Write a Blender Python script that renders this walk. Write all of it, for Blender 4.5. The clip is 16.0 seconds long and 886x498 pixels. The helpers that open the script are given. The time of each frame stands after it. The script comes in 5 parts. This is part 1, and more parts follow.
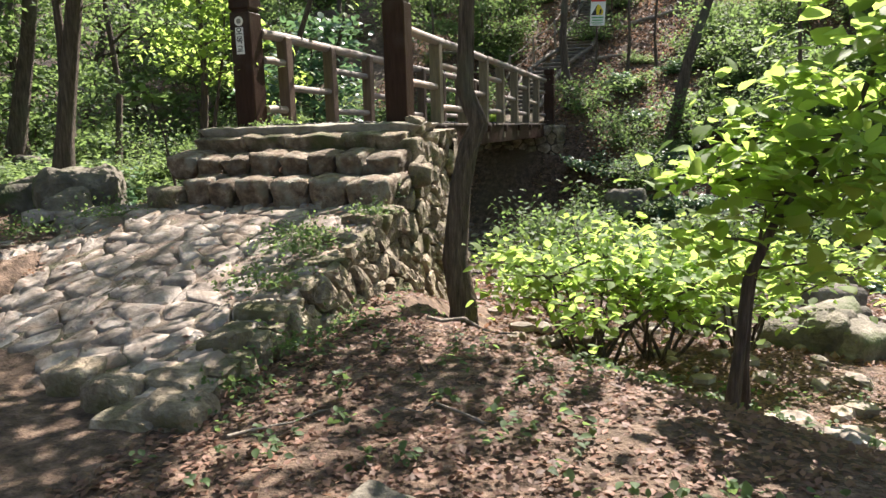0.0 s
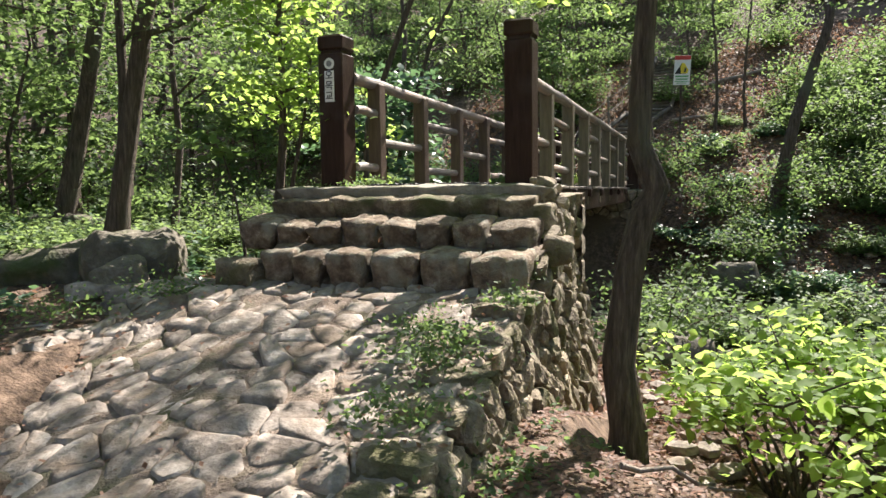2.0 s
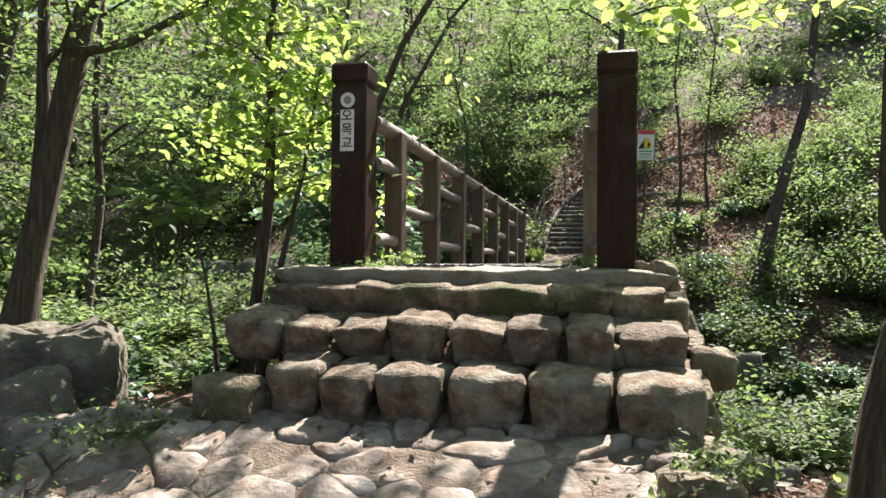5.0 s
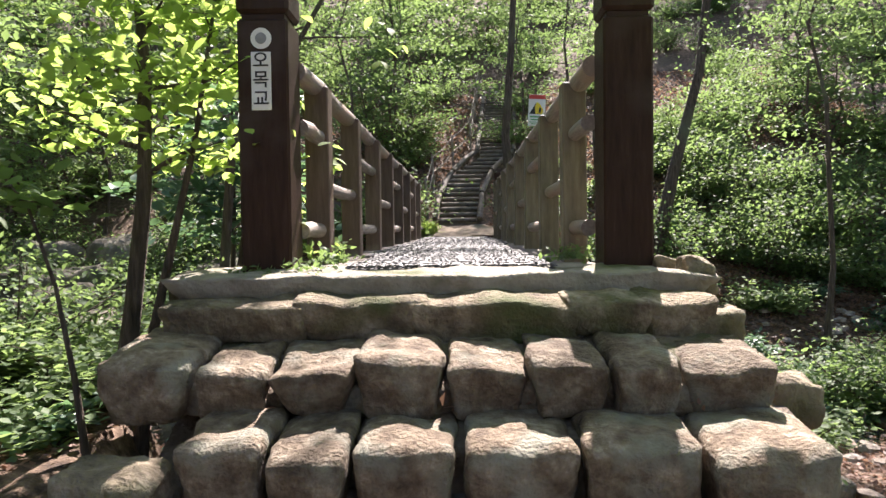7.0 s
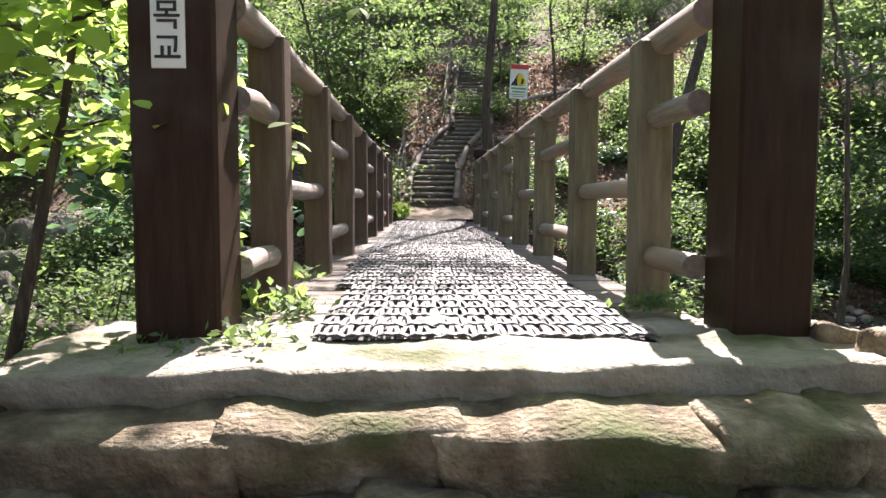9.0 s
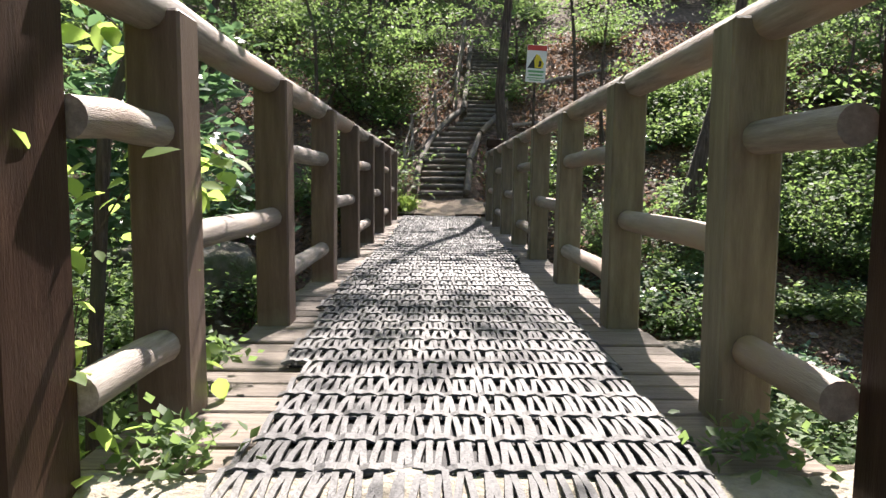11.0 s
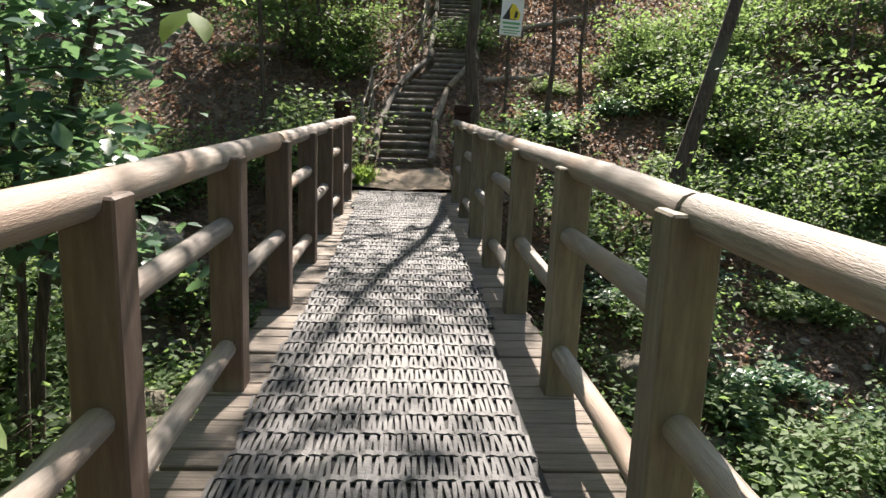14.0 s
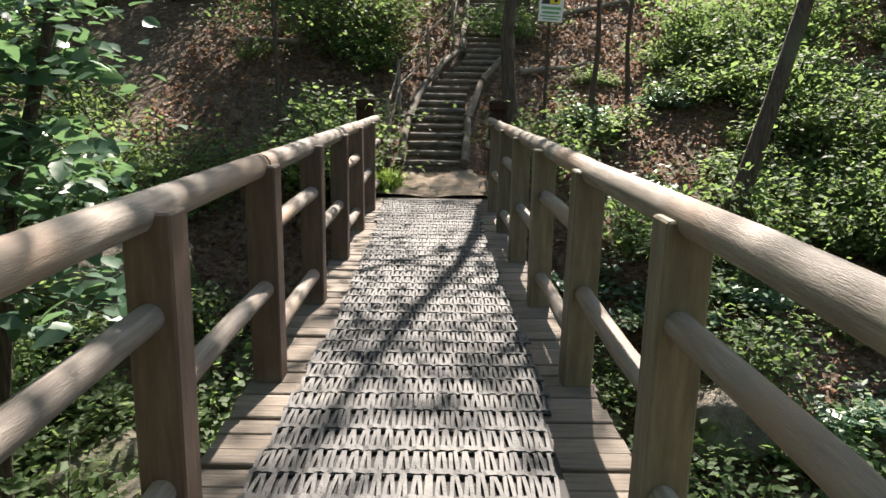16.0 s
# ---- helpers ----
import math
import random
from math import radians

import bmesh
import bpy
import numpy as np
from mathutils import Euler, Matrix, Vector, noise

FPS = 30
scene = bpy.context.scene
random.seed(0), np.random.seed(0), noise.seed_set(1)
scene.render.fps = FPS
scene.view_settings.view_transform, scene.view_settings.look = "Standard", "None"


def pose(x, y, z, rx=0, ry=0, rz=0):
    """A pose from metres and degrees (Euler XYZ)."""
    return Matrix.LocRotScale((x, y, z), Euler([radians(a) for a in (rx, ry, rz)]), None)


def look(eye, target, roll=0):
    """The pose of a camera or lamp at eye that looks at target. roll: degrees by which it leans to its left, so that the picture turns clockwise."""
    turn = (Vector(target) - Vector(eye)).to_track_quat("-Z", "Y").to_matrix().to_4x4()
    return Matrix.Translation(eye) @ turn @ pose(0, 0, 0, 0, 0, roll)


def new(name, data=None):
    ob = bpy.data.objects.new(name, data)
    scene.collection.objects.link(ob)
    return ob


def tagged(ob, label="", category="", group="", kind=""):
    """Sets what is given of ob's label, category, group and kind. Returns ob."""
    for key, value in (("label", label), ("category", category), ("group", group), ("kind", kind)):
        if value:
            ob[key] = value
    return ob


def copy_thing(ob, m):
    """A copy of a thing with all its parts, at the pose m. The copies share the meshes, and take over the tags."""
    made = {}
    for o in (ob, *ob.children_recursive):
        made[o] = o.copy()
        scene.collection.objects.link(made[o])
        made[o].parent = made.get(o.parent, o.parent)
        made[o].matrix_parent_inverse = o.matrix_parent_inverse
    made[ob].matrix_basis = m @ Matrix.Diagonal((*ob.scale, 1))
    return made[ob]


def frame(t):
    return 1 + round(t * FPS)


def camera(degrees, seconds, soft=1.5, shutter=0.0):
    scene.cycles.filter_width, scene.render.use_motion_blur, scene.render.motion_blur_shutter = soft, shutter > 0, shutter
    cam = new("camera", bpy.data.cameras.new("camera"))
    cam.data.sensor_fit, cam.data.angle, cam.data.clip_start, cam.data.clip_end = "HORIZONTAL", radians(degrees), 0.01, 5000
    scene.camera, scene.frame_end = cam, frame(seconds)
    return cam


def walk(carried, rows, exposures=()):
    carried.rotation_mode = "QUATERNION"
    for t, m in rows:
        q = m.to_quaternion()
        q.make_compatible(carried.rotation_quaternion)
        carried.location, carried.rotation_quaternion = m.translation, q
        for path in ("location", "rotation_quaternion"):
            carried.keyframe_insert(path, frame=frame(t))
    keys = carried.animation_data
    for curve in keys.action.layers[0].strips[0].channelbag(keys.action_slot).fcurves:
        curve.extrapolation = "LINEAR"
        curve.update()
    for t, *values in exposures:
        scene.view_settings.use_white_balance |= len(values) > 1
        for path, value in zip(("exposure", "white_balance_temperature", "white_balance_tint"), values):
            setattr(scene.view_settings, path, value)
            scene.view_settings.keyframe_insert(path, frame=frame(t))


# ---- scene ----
cam = camera(64.5, 16.0)
PATH = [
    (0, (0.017, 1.536, 1.397), (-0.565, 3.419, 1.06), -1.6),
    (0.5, (-0.289, 1.897, 1.394), (-0.953, 3.761, 1.105), -0.7),
    (1, (-0.588, 2.248, 1.416), (-1.293, 4.1, 1.143), 0.5),
    (1.5, (-0.94, 2.48, 1.433), (-1.644, 4.339, 1.207), 0.1),
    (2, (-1.232, 2.748, 1.424), (-1.92, 4.619, 1.261), -0.7),
    (2.5, (-1.496, 3.032, 1.414), (-2.228, 4.891, 1.327), -0.7),
    (3, (-1.802, 3.269, 1.468), (-2.535, 5.129, 1.456), -0.7),
    (3.5, (-2.01, 3.527, 1.464), (-2.68, 5.411, 1.511), -1.0),
    (3.7, (-2.125, 3.637, 1.479), (-2.767, 5.53, 1.539), -0.8),
    (5.8, (-3.342, 4.549, 1.592), (-3.578, 6.535, 1.613), 0.0),
    (6, (-3.434, 4.666, 1.638), (-3.609, 6.658, 1.656), -0.4),
    (6.5, (-3.582, 4.988, 1.62), (-3.665, 6.986, 1.601), -0.8),
    (7, (-3.68, 5.339, 1.7), (-3.735, 7.337, 1.639), -0.7),
    (7.5, (-3.802, 5.739, 1.748), (-3.823, 7.737, 1.655), -0.4),
    (8, (-3.847, 6.091, 1.776), (-3.839, 8.088, 1.656), -0.1),
    (8.5, (-3.868, 6.424, 1.869), (-3.833, 8.419, 1.734), 0.2),
    (9, (-3.939, 6.813, 1.933), (-3.886, 8.807, 1.789), 0.2),
    (11.3, (-3.788, 8.009, 2.268), (-3.783, 9.997, 2.05), 0.6),
    (11.5, (-3.768, 8.116, 2.364), (-3.769, 10.103, 2.131), 0.6),
    (12, (-3.772, 8.242, 2.461), (-3.784, 10.223, 2.19), 0.6),
    (12.5, (-3.861, 8.499, 2.566), (-3.864, 10.475, 2.256), 0.8),
    (13, (-3.867, 8.708, 2.696), (-3.84, 10.678, 2.352), 1.0),
    (13.5, (-3.797, 8.997, 2.834), (-3.706, 10.962, 2.472), 1.2),
    (14, (-3.772, 9.208, 2.859), (-3.652, 11.164, 2.46), 2.2),
    (14.5, (-3.761, 9.452, 2.932), (-3.662, 11.404, 2.505), 2.3),
    (15, (-3.705, 9.711, 2.923), (-3.644, 11.662, 2.488), 1.9),
    (15.5, (-3.681, 10.035, 2.938), (-3.645, 11.987, 2.503), 1.5),
    (16, (-3.727, 10.392, 2.951), (-3.703, 12.345, 2.523), 1.1),
]
walk(cam, [(t, look(eye, target, roll)) for t, eye, target, roll in PATH], [(0.0, 1.88, 6600, 17), (3.5, 1.72, 6600, 14), (6.0, 1.95, 6550, 20), (9.0, 2.28, 6500, 24), (11.5, 1.9, 6550, 17), (16.0, 1.82, 6850, 15)])

# ---------------------------------------------------------------- light
SUN_AZ, SUN_EL = 11.5, 49.0          # azimuth clockwise from +y
sun_dir = Vector((math.sin(radians(SUN_AZ)) * math.cos(radians(SUN_EL)), math.cos(radians(SUN_AZ)) * math.cos(radians(SUN_EL)), math.sin(radians(SUN_EL))))
sun_data = bpy.data.lights.new("sun", "SUN")
sun_data.energy, sun_data.angle, sun_data.color = 5.0, radians(0.55), (1.0, 0.95, 0.86)
sun = new("sun", sun_data)
sun.matrix_world = look(sun_dir * 60, (0, 0, 0))
world = bpy.data.worlds.new("world")
scene.world = world
world.use_nodes = True
sky = world.node_tree.nodes.new("ShaderNodeTexSky")
sky.sky_type, sky.sun_disc = "NISHITA", False
sky.sun_elevation, sky.sun_rotation = radians(SUN_EL), radians(SUN_AZ)
background = world.node_tree.nodes["Background"]
background.inputs["Strength"].default_value = 0.072
world.node_tree.links.new(sky.outputs[0], background.inputs["Color"])


# ---------------------------------------------------------------- materials
def material(name, stops, scale=6.0, rough=0.8, bump=0.3, fine=60.0, stretch=(1, 1, 1), metal=0.0, spec=0.4, stain=None, stain_scale=1.2, vary=0.0, coords="Object", island=False):
    """Two scales of noise over a colour ramp, a shaped stain, and fine relief."""
    m = bpy.data.materials.new(name)
    m.use_nodes = True
    n, l = m.node_tree.nodes, m.node_tree.links
    b = n["Principled BSDF"]
    tc = n.new("ShaderNodeTexCoord")
    mp = n.new("ShaderNodeMapping")
    mp.inputs["Scale"].default_value = stretch
    l.new(tc.outputs[coords], mp.inputs[0])
    n1 = n.new("ShaderNodeTexNoise")
    n1.inputs["Scale"].default_value, n1.inputs["Detail"].default_value, n1.inputs["Roughness"].default_value = scale, 8, 0.65
    l.new(mp.outputs[0], n1.inputs["Vector"])
    ramp = n.new("ShaderNodeValToRGB")
    e = ramp.color_ramp.elements
    while len(e) < len(stops):
        e.new(0.5)
    for q, (p, c) in zip(e, stops):
        q.position, q.color = p, (*c, 1)
    l.new(n1.outputs[0], ramp.inputs[0])
    colour = ramp.outputs[0]
    if stain:
        n3 = n.new("ShaderNodeTexNoise")
        n3.inputs["Scale"].default_value, n3.inputs["Detail"].default_value = stain_scale, 6
        l.new(tc.outputs[coords], n3.inputs["Vector"])
        r3 = n.new("ShaderNodeValToRGB")
        r3.color_ramp.elements[0].position, r3.color_ramp.elements[1].position = 0.52, 0.66
        l.new(n3.outputs[0], r3.inputs[0])
        mix = n.new("ShaderNodeMixRGB")
        mix.inputs[2].default_value = (*stain, 1)
        l.new(r3.outputs[0], mix.inputs[0])
        l.new(colour, mix.inputs[1])
        colour = mix.outputs[0]
    if vary:
        if island:
            geo = n.new("ShaderNodeNewGeometry")
            rnd = geo.outputs["Random Per Island"]
        else:
            oi = n.new("ShaderNodeObjectInfo")
            rnd = oi.outputs["Random"]
        hsv = n.new("ShaderNodeHueSaturation")
        mr = n.new("ShaderNodeMapRange")
        mr.inputs["To Min"].default_value, mr.inputs["To Max"].default_value = 1 - vary, 1 + vary
        l.new(rnd, mr.inputs["Value"])
        l.new(mr.outputs[0], hsv.inputs["Value"])
        l.new(colour, hsv.inputs["Color"])
        colour = hsv.outputs[0]
    l.new(colour, b.inputs["Base Color"])
    n2 = n.new("ShaderNodeTexNoise")
    n2.inputs["Scale"].default_value, n2.inputs["Detail"].default_value = fine, 6
    l.new(mp.outputs[0], n2.inputs["Vector"])
    add = n.new("ShaderNodeMath")
    l.new(n1.outputs[0], add.inputs[0])
    l.new(n2.outputs[0], add.inputs[1])
    bp = n.new("ShaderNodeBump")
    bp.inputs["Strength"].default_value, bp.inputs["Distance"].default_value = bump, 0.03
    l.new(add.outputs[0], bp.inputs["Height"])
    l.new(bp.outputs[0], b.inputs["Normal"])
    b.inputs["Roughness"].default_value, b.inputs["Metallic"].default_value = rough, metal
    b.inputs["Specular IOR Level"].default_value = spec
    return m


def leaf_material(name, dark, light, through_colour, gloss=0.62, share=0.45):
    m = bpy.data.materials.new(name)
    m.use_nodes = True
    n, l = m.node_tree.nodes, m.node_tree.links
    b, out = n["Principled BSDF"], n["Material Output"]
    geo = n.new("ShaderNodeNewGeometry")
    ramp = n.new("ShaderNodeValToRGB")
    ramp.color_ramp.elements[0].color, ramp.color_ramp.elements[1].color = (*dark, 1), (*light, 1)
    l.new(geo.outputs["Random Per Island"], ramp.inputs[0])
    l.new(ramp.outputs[0], b.inputs["Base Color"])
    b.inputs["Roughness"].default_value, b.inputs["Specular IOR Level"].default_value = gloss, 0.3
    tr = n.new("ShaderNodeBsdfTranslucent")
    tr.inputs["Color"].default_value = (*through_colour, 1)
    mix = n.new("ShaderNodeMixShader")
    mix.inputs[0].default_value = share
    l.new(b.outputs[0], mix.inputs[1])
    l.new(tr.outputs[0], mix.inputs[2])
    l.new(mix.outputs[0], out.inputs["Surface"])
    return m


M_STONE = material("granite_stone", [(0.32, (0.08, 0.06, 0.04)), (0.5, (0.21, 0.168, 0.115)), (0.66, (0.38, 0.32, 0.235))], 6, 0.88, 0.9, 35, stain=(0.10, 0.092, 0.042), stain_scale=2.6, vary=0.25)
M_STEP = material("step_granite", [(0.3, (0.05, 0.033, 0.022)), (0.47, (0.135, 0.098, 0.066)), (0.57, (0.2, 0.155, 0.11)), (0.7, (0.36, 0.31, 0.24))], 10, 0.9, 0.75, 55, stain=(0.2, 0.19, 0.15), stain_scale=4.5, vary=0.2)
M_TOPSTEP = material("mossy_step_slab", [(0.3, (0.055, 0.04, 0.027)), (0.47, (0.15, 0.115, 0.075)), (0.57, (0.23, 0.185, 0.125)), (0.7, (0.38, 0.32, 0.24))], 7, 0.92, 0.8, 50, stain=(0.075, 0.085, 0.03), stain_scale=2.2, vary=0.12)
M_RAMPSTONE = material("ramp_stone", [(0.32, (0.105, 0.082, 0.064)), (0.5, (0.245, 0.205, 0.17)), (0.66, (0.42, 0.37, 0.32))], 5, 0.82, 0.55, 24, stain=(0.22, 0.165, 0.12), stain_scale=3.0, vary=0.28)
M_MORTAR = material("earth_joint", [(0.3, (0.05, 0.04, 0.028)), (0.7, (0.14, 0.11, 0.08))], 12, 0.95, 0.6, 90, stain=(0.06, 0.075, 0.025))
M_JOINT = material("dirt_joint", [(0.3, (0.11, 0.08, 0.06)), (0.7, (0.25, 0.195, 0.15))], 9, 0.95, 0.7, 60, stain=(0.06, 0.07, 0.028), stain_scale=2.0)
M_ROCK = material("boulder", [(0.32, (0.05, 0.046, 0.036)), (0.52, (0.135, 0.118, 0.088)), (0.68, (0.28, 0.255, 0.205))], 2.5, 0.88, 1.0, 22, stain=(0.065, 0.085, 0.03), stain_scale=1.8, vary=0.2)
M_CONCRETE = material("concrete", [(0.3, (0.17, 0.15, 0.115)), (0.7, (0.36, 0.325, 0.265))], 6, 0.9, 0.6, 50, stain=(0.085, 0.092, 0.036), stain_scale=2.4)
M_GROUND = material("forest_floor", [(0.28, (0.025, 0.017, 0.011)), (0.45, (0.075, 0.048, 0.031)), (0.58, (0.15, 0.10, 0.068)), (0.72, (0.25, 0.18, 0.128))], 9, 0.95, 0.8, 45, stain=(0.10, 0.075, 0.05), stain_scale=0.4)
M_BROWN = material("brown_painted_timber", [(0.3, (0.022, 0.011, 0.007)), (0.6, (0.040, 0.021, 0.014)), (0.8, (0.072, 0.041, 0.028))], 5, 0.5, 0.15, 50, stretch=(6, 6, 0.7), spec=0.12, stain=(0.055, 0.038, 0.03), stain_scale=2.0)
M_POST = material("weathered_brown_post", [(0.3, (0.07, 0.042, 0.03)), (0.55, (0.11, 0.072, 0.053)), (0.8, (0.17, 0.122, 0.092))], 5, 0.5, 0.2, 50, stretch=(6, 6, 0.7), stain=(0.2, 0.17, 0.13), stain_scale=1.5, vary=0.25)
M_POST_OLIVE = material("weathered_olive_post", [(0.3, (0.075, 0.058, 0.036)), (0.55, (0.14, 0.115, 0.076)), (0.8, (0.22, 0.19, 0.135))], 4, 0.55, 0.2, 50, stretch=(5, 5, 0.7), stain=(0.17, 0.14, 0.1), stain_scale=1.5, vary=0.25)
M_RAIL = material("weathered_log_rail", [(0.3, (0.13, 0.104, 0.087)), (0.55, (0.24, 0.205, 0.175)), (0.75, (0.36, 0.325, 0.285))], 6, 0.65, 0.3, 50, stretch=(8, 0.6, 8), stain=(0.28, 0.2, 0.15), vary=0.12)
M_PLANK = material("grey_deck_plank", [(0.3, (0.085, 0.064, 0.05)), (0.55, (0.18, 0.148, 0.118)), (0.75, (0.29, 0.245, 0.205))], 7, 0.75, 0.35, 60, stretch=(0.6, 9, 9), stain=(0.17, 0.13, 0.1), vary=0.22)
M_RUBBER = material("black_rubber", [(0.3, (0.042, 0.041, 0.042)), (0.7, (0.10, 0.098, 0.098))], 9, 0.58, 0.3, 90, spec=0.4, stain=(0.13, 0.125, 0.118), stain_scale=2.5)
# near-black colour for the shade seen in the holes of the mats
M_HOLE_SHADE = material("mat_hole_shade", [(0.3, (0.012, 0.012, 0.012)), (0.7, (0.03, 0.029, 0.028))], 9, 0.7, 0.3, 90, spec=0.3)
M_BARK = material("bark", [(0.3, (0.035, 0.026, 0.02)), (0.52, (0.10, 0.075, 0.056)), (0.74, (0.20, 0.16, 0.12))], 5, 0.95, 1.0, 18, stretch=(7, 7, 0.8), stain=(0.12, 0.125, 0.08), stain_scale=0.9)
M_DEADWOOD = material("grey_deadwood", [(0.3, (0.14, 0.11, 0.085)), (0.7, (0.34, 0.29, 0.24))], 5, 0.85, 0.5, 40, stretch=(7, 7, 1.0))
M_STEPWOOD = material("stair_timber", [(0.3, (0.06, 0.05, 0.04)), (0.55, (0.13, 0.11, 0.09)), (0.75, (0.22, 0.19, 0.155))], 6, 0.85, 0.4, 50, stain=(0.12, 0.09, 0.06))
M_DIRT = material("trodden_dirt", [(0.3, (0.16, 0.12, 0.085)), (0.7, (0.34, 0.27, 0.2))], 5, 0.95, 0.5, 50)
M_WHITE = material("white_plate", [(0.3, (0.68, 0.67, 0.62)), (0.7, (0.8, 0.79, 0.75))], 5, 0.5, 0.05)
M_BLACK = material("black_lettering", [(0.3, (0.02, 0.02, 0.02)), (0.7, (0.035, 0.033, 0.03))], 9, 0.6, 0.05)
M_RED = material("red_band", [(0.3, (0.45, 0.04, 0.03)), (0.7, (0.6, 0.07, 0.05))], 5, 0.5, 0.05)
M_YELLOW = material("yellow_print", [(0.3, (0.65, 0.48, 0.02)), (0.7, (0.8, 0.62, 0.04))], 5, 0.5, 0.05)
M_GREENPRINT = material("green_print", [(0.3, (0.10, 0.3, 0.12)), (0.7, (0.16, 0.4, 0.16))], 5, 0.5, 0.05)
M_METAL = material("grey_steel", [(0.3, (0.2, 0.2, 0.19)), (0.7, (0.35, 0.34, 0.32))], 8, 0.5, 0.1, metal=0.6)
M_WATER = material("stream_water", [(0.3, (0.03, 0.035, 0.025)), (0.7, (0.07, 0.075, 0.055))], 2, 0.08, 0.12, 9, spec=0.6)
M_LEAF = leaf_material("maple_leaf", (0.036, 0.078, 0.026), (0.095, 0.155, 0.058), (0.24, 0.36, 0.11))
M_LEAF_BRIGHT = leaf_material("young_leaf", (0.06, 0.12, 0.02), (0.13, 0.21, 0.045), (0.48, 0.66, 0.15), share=0.55)
M_LEAF_PALE = leaf_material("pale_fern", (0.06, 0.105, 0.045), (0.15, 0.21, 0.10), (0.30, 0.42, 0.14))
M_LEAF_COOL = leaf_material("broad_cool_leaf", (0.04, 0.09, 0.056), (0.095, 0.165, 0.11), (0.16, 0.29, 0.12), gloss=0.36, share=0.36)
M_LEAF_SHRUB = leaf_material("shrub_leaf", (0.034, 0.069, 0.026), (0.092, 0.148, 0.062), (0.23, 0.34, 0.105))
M_LITTER = leaf_material("dry_leaf", (0.055, 0.03, 0.019), (0.27, 0.155, 0.11), (0.36, 0.21, 0.13), gloss=0.6, share=0.3)


# ---------------------------------------------------------------- mesh helpers
class Geo:
    """Collects vertices and faces of one mesh."""

    def __init__(self):
        self.v, self.f = [], []

    def add(self, verts, faces, m=None):
        k = len(self.v)
        self.v += [tuple(m @ Vector(p)) for p in verts] if m else [tuple(p) for p in verts]
        self.f += [tuple(k + i for i in q) for q in faces]
        return self

    def box(self, x0, x1, y0, y1, z0, z1, b=0.006, m=None):
        """A box with chamfered long and short edges."""
        vs, fs = [], []
        c = ((x0 + x1) / 2, (y0 + y1) / 2, (z0 + z1) / 2)
        h = ((x1 - x0) / 2, (y1 - y0) / 2, (z1 - z0) / 2)
        b = min(b, 0.45 * min(h))
        at = {}
        for sx in (-1, 1):
            for sy in (-1, 1):
                for sz in (-1, 1):
                    s = (sx, sy, sz)
                    for a in range(3):
                        at[s, a] = len(vs)
                        vs.append([c[i] + s[i] * (h[i] - (0 if i == a else b)) for i in range(3)])
                    fs.append([at[s, a] for a in ((0, 1, 2) if sx * sy * sz > 0 else (0, 2, 1))])
        for a in range(3):
            i, j = (a + 1) % 3, (a + 2) % 3
            for s in (-1, 1):
                q = []
                for u, w in ((-1, -1), (1, -1), (1, 1), (-1, 1)):
                    k = [0, 0, 0]
                    k[a], k[i], k[j] = s, u, w
                    q.append(at[tuple(k), a])
                fs.append(q if s > 0 else q[::-1])
            for u in (-1, 1):
                for w in (-1, 1):
                    lo, hi = [0, 0, 0], [0, 0, 0]
                    lo[a], hi[a] = -1, 1
                    lo[i] = hi[i] = u
                    lo[j] = hi[j] = w
                    q = [at[tuple(lo), i], at[tuple(hi), i], at[tuple(hi), j], at[tuple(lo), j]]
                    fs.append(q if u * w < 0 else q[::-1])
        return self.add(vs, fs, m)

    def tube(self, pts, radii, seg=8, lump=0.0, seed=0):
        """A tapered tube along points, closed at both ends."""
        vs, fs = [], []
        pts = [Vector(p) for p in pts]
        side = Vector((1, 0, 0))
        for i, p in enumerate(pts):
            d = (pts[min(i + 1, len(pts) - 1)] - pts[max(i - 1, 0)]).normalized()
            if abs(d.dot(side)) > 0.9:
                side = Vector((0, 1, 0)) if abs(d.y) < 0.9 else Vector((0, 0, 1))
            u = (side - d * side.dot(d)).normalized()
            side = u
            w = d.cross(u)
            for k in range(seg):
                a = 2 * math.pi * k / seg
                r = radii[i] * (1 + lump * (noise.noise(Vector((math.cos(a) * 2 + seed, math.sin(a) * 2, i * 0.6))) if lump else 0))
                vs.append(p + u * r * math.cos(a) + w * r * math.sin(a))
        for i in range(len(pts) - 1):
            for k in range(seg):
                k2 = (k + 1) % seg
                fs.append((i * seg + k, i * seg + k2, (i + 1) * seg + k2, (i + 1) * seg + k))
        k = len(vs)
        vs += vs[:seg] + vs[(len(pts) - 1) * seg:len(pts) * seg]
        fs.append(tuple(range(k + seg - 1, k - 1, -1)))
        fs.append(tuple(range(k + seg, k + 2 * seg)))
        return self.add(vs, fs)

    def mesh(self, name, mat, smooth=False):
        me = bpy.data.meshes.new(name)
        me.from_pydata(self.v, [], self.f)
        me.materials.append(mat)
        if smooth:
            me.polygons.foreach_set("use_smooth", [True] * len(me.polygons))
        me.update()
        return me


def part(name, geo, mat, parent=None, label="", smooth=False):
    """Links a Geo or a ready mesh as one mesh object under a thing or part."""
    me = geo.mesh(name, mat, smooth) if isinstance(geo, Geo) else geo
    ob = new(name, me)
    ob.parent = parent
    return tagged(ob, label)


def thing(name, label, category, at=(0, 0, 0), group="", kind=""):
    ob = new(name)
    ob.location = at
    ob.empty_display_size = 0.1
    return tagged(ob, label, category, group, kind)


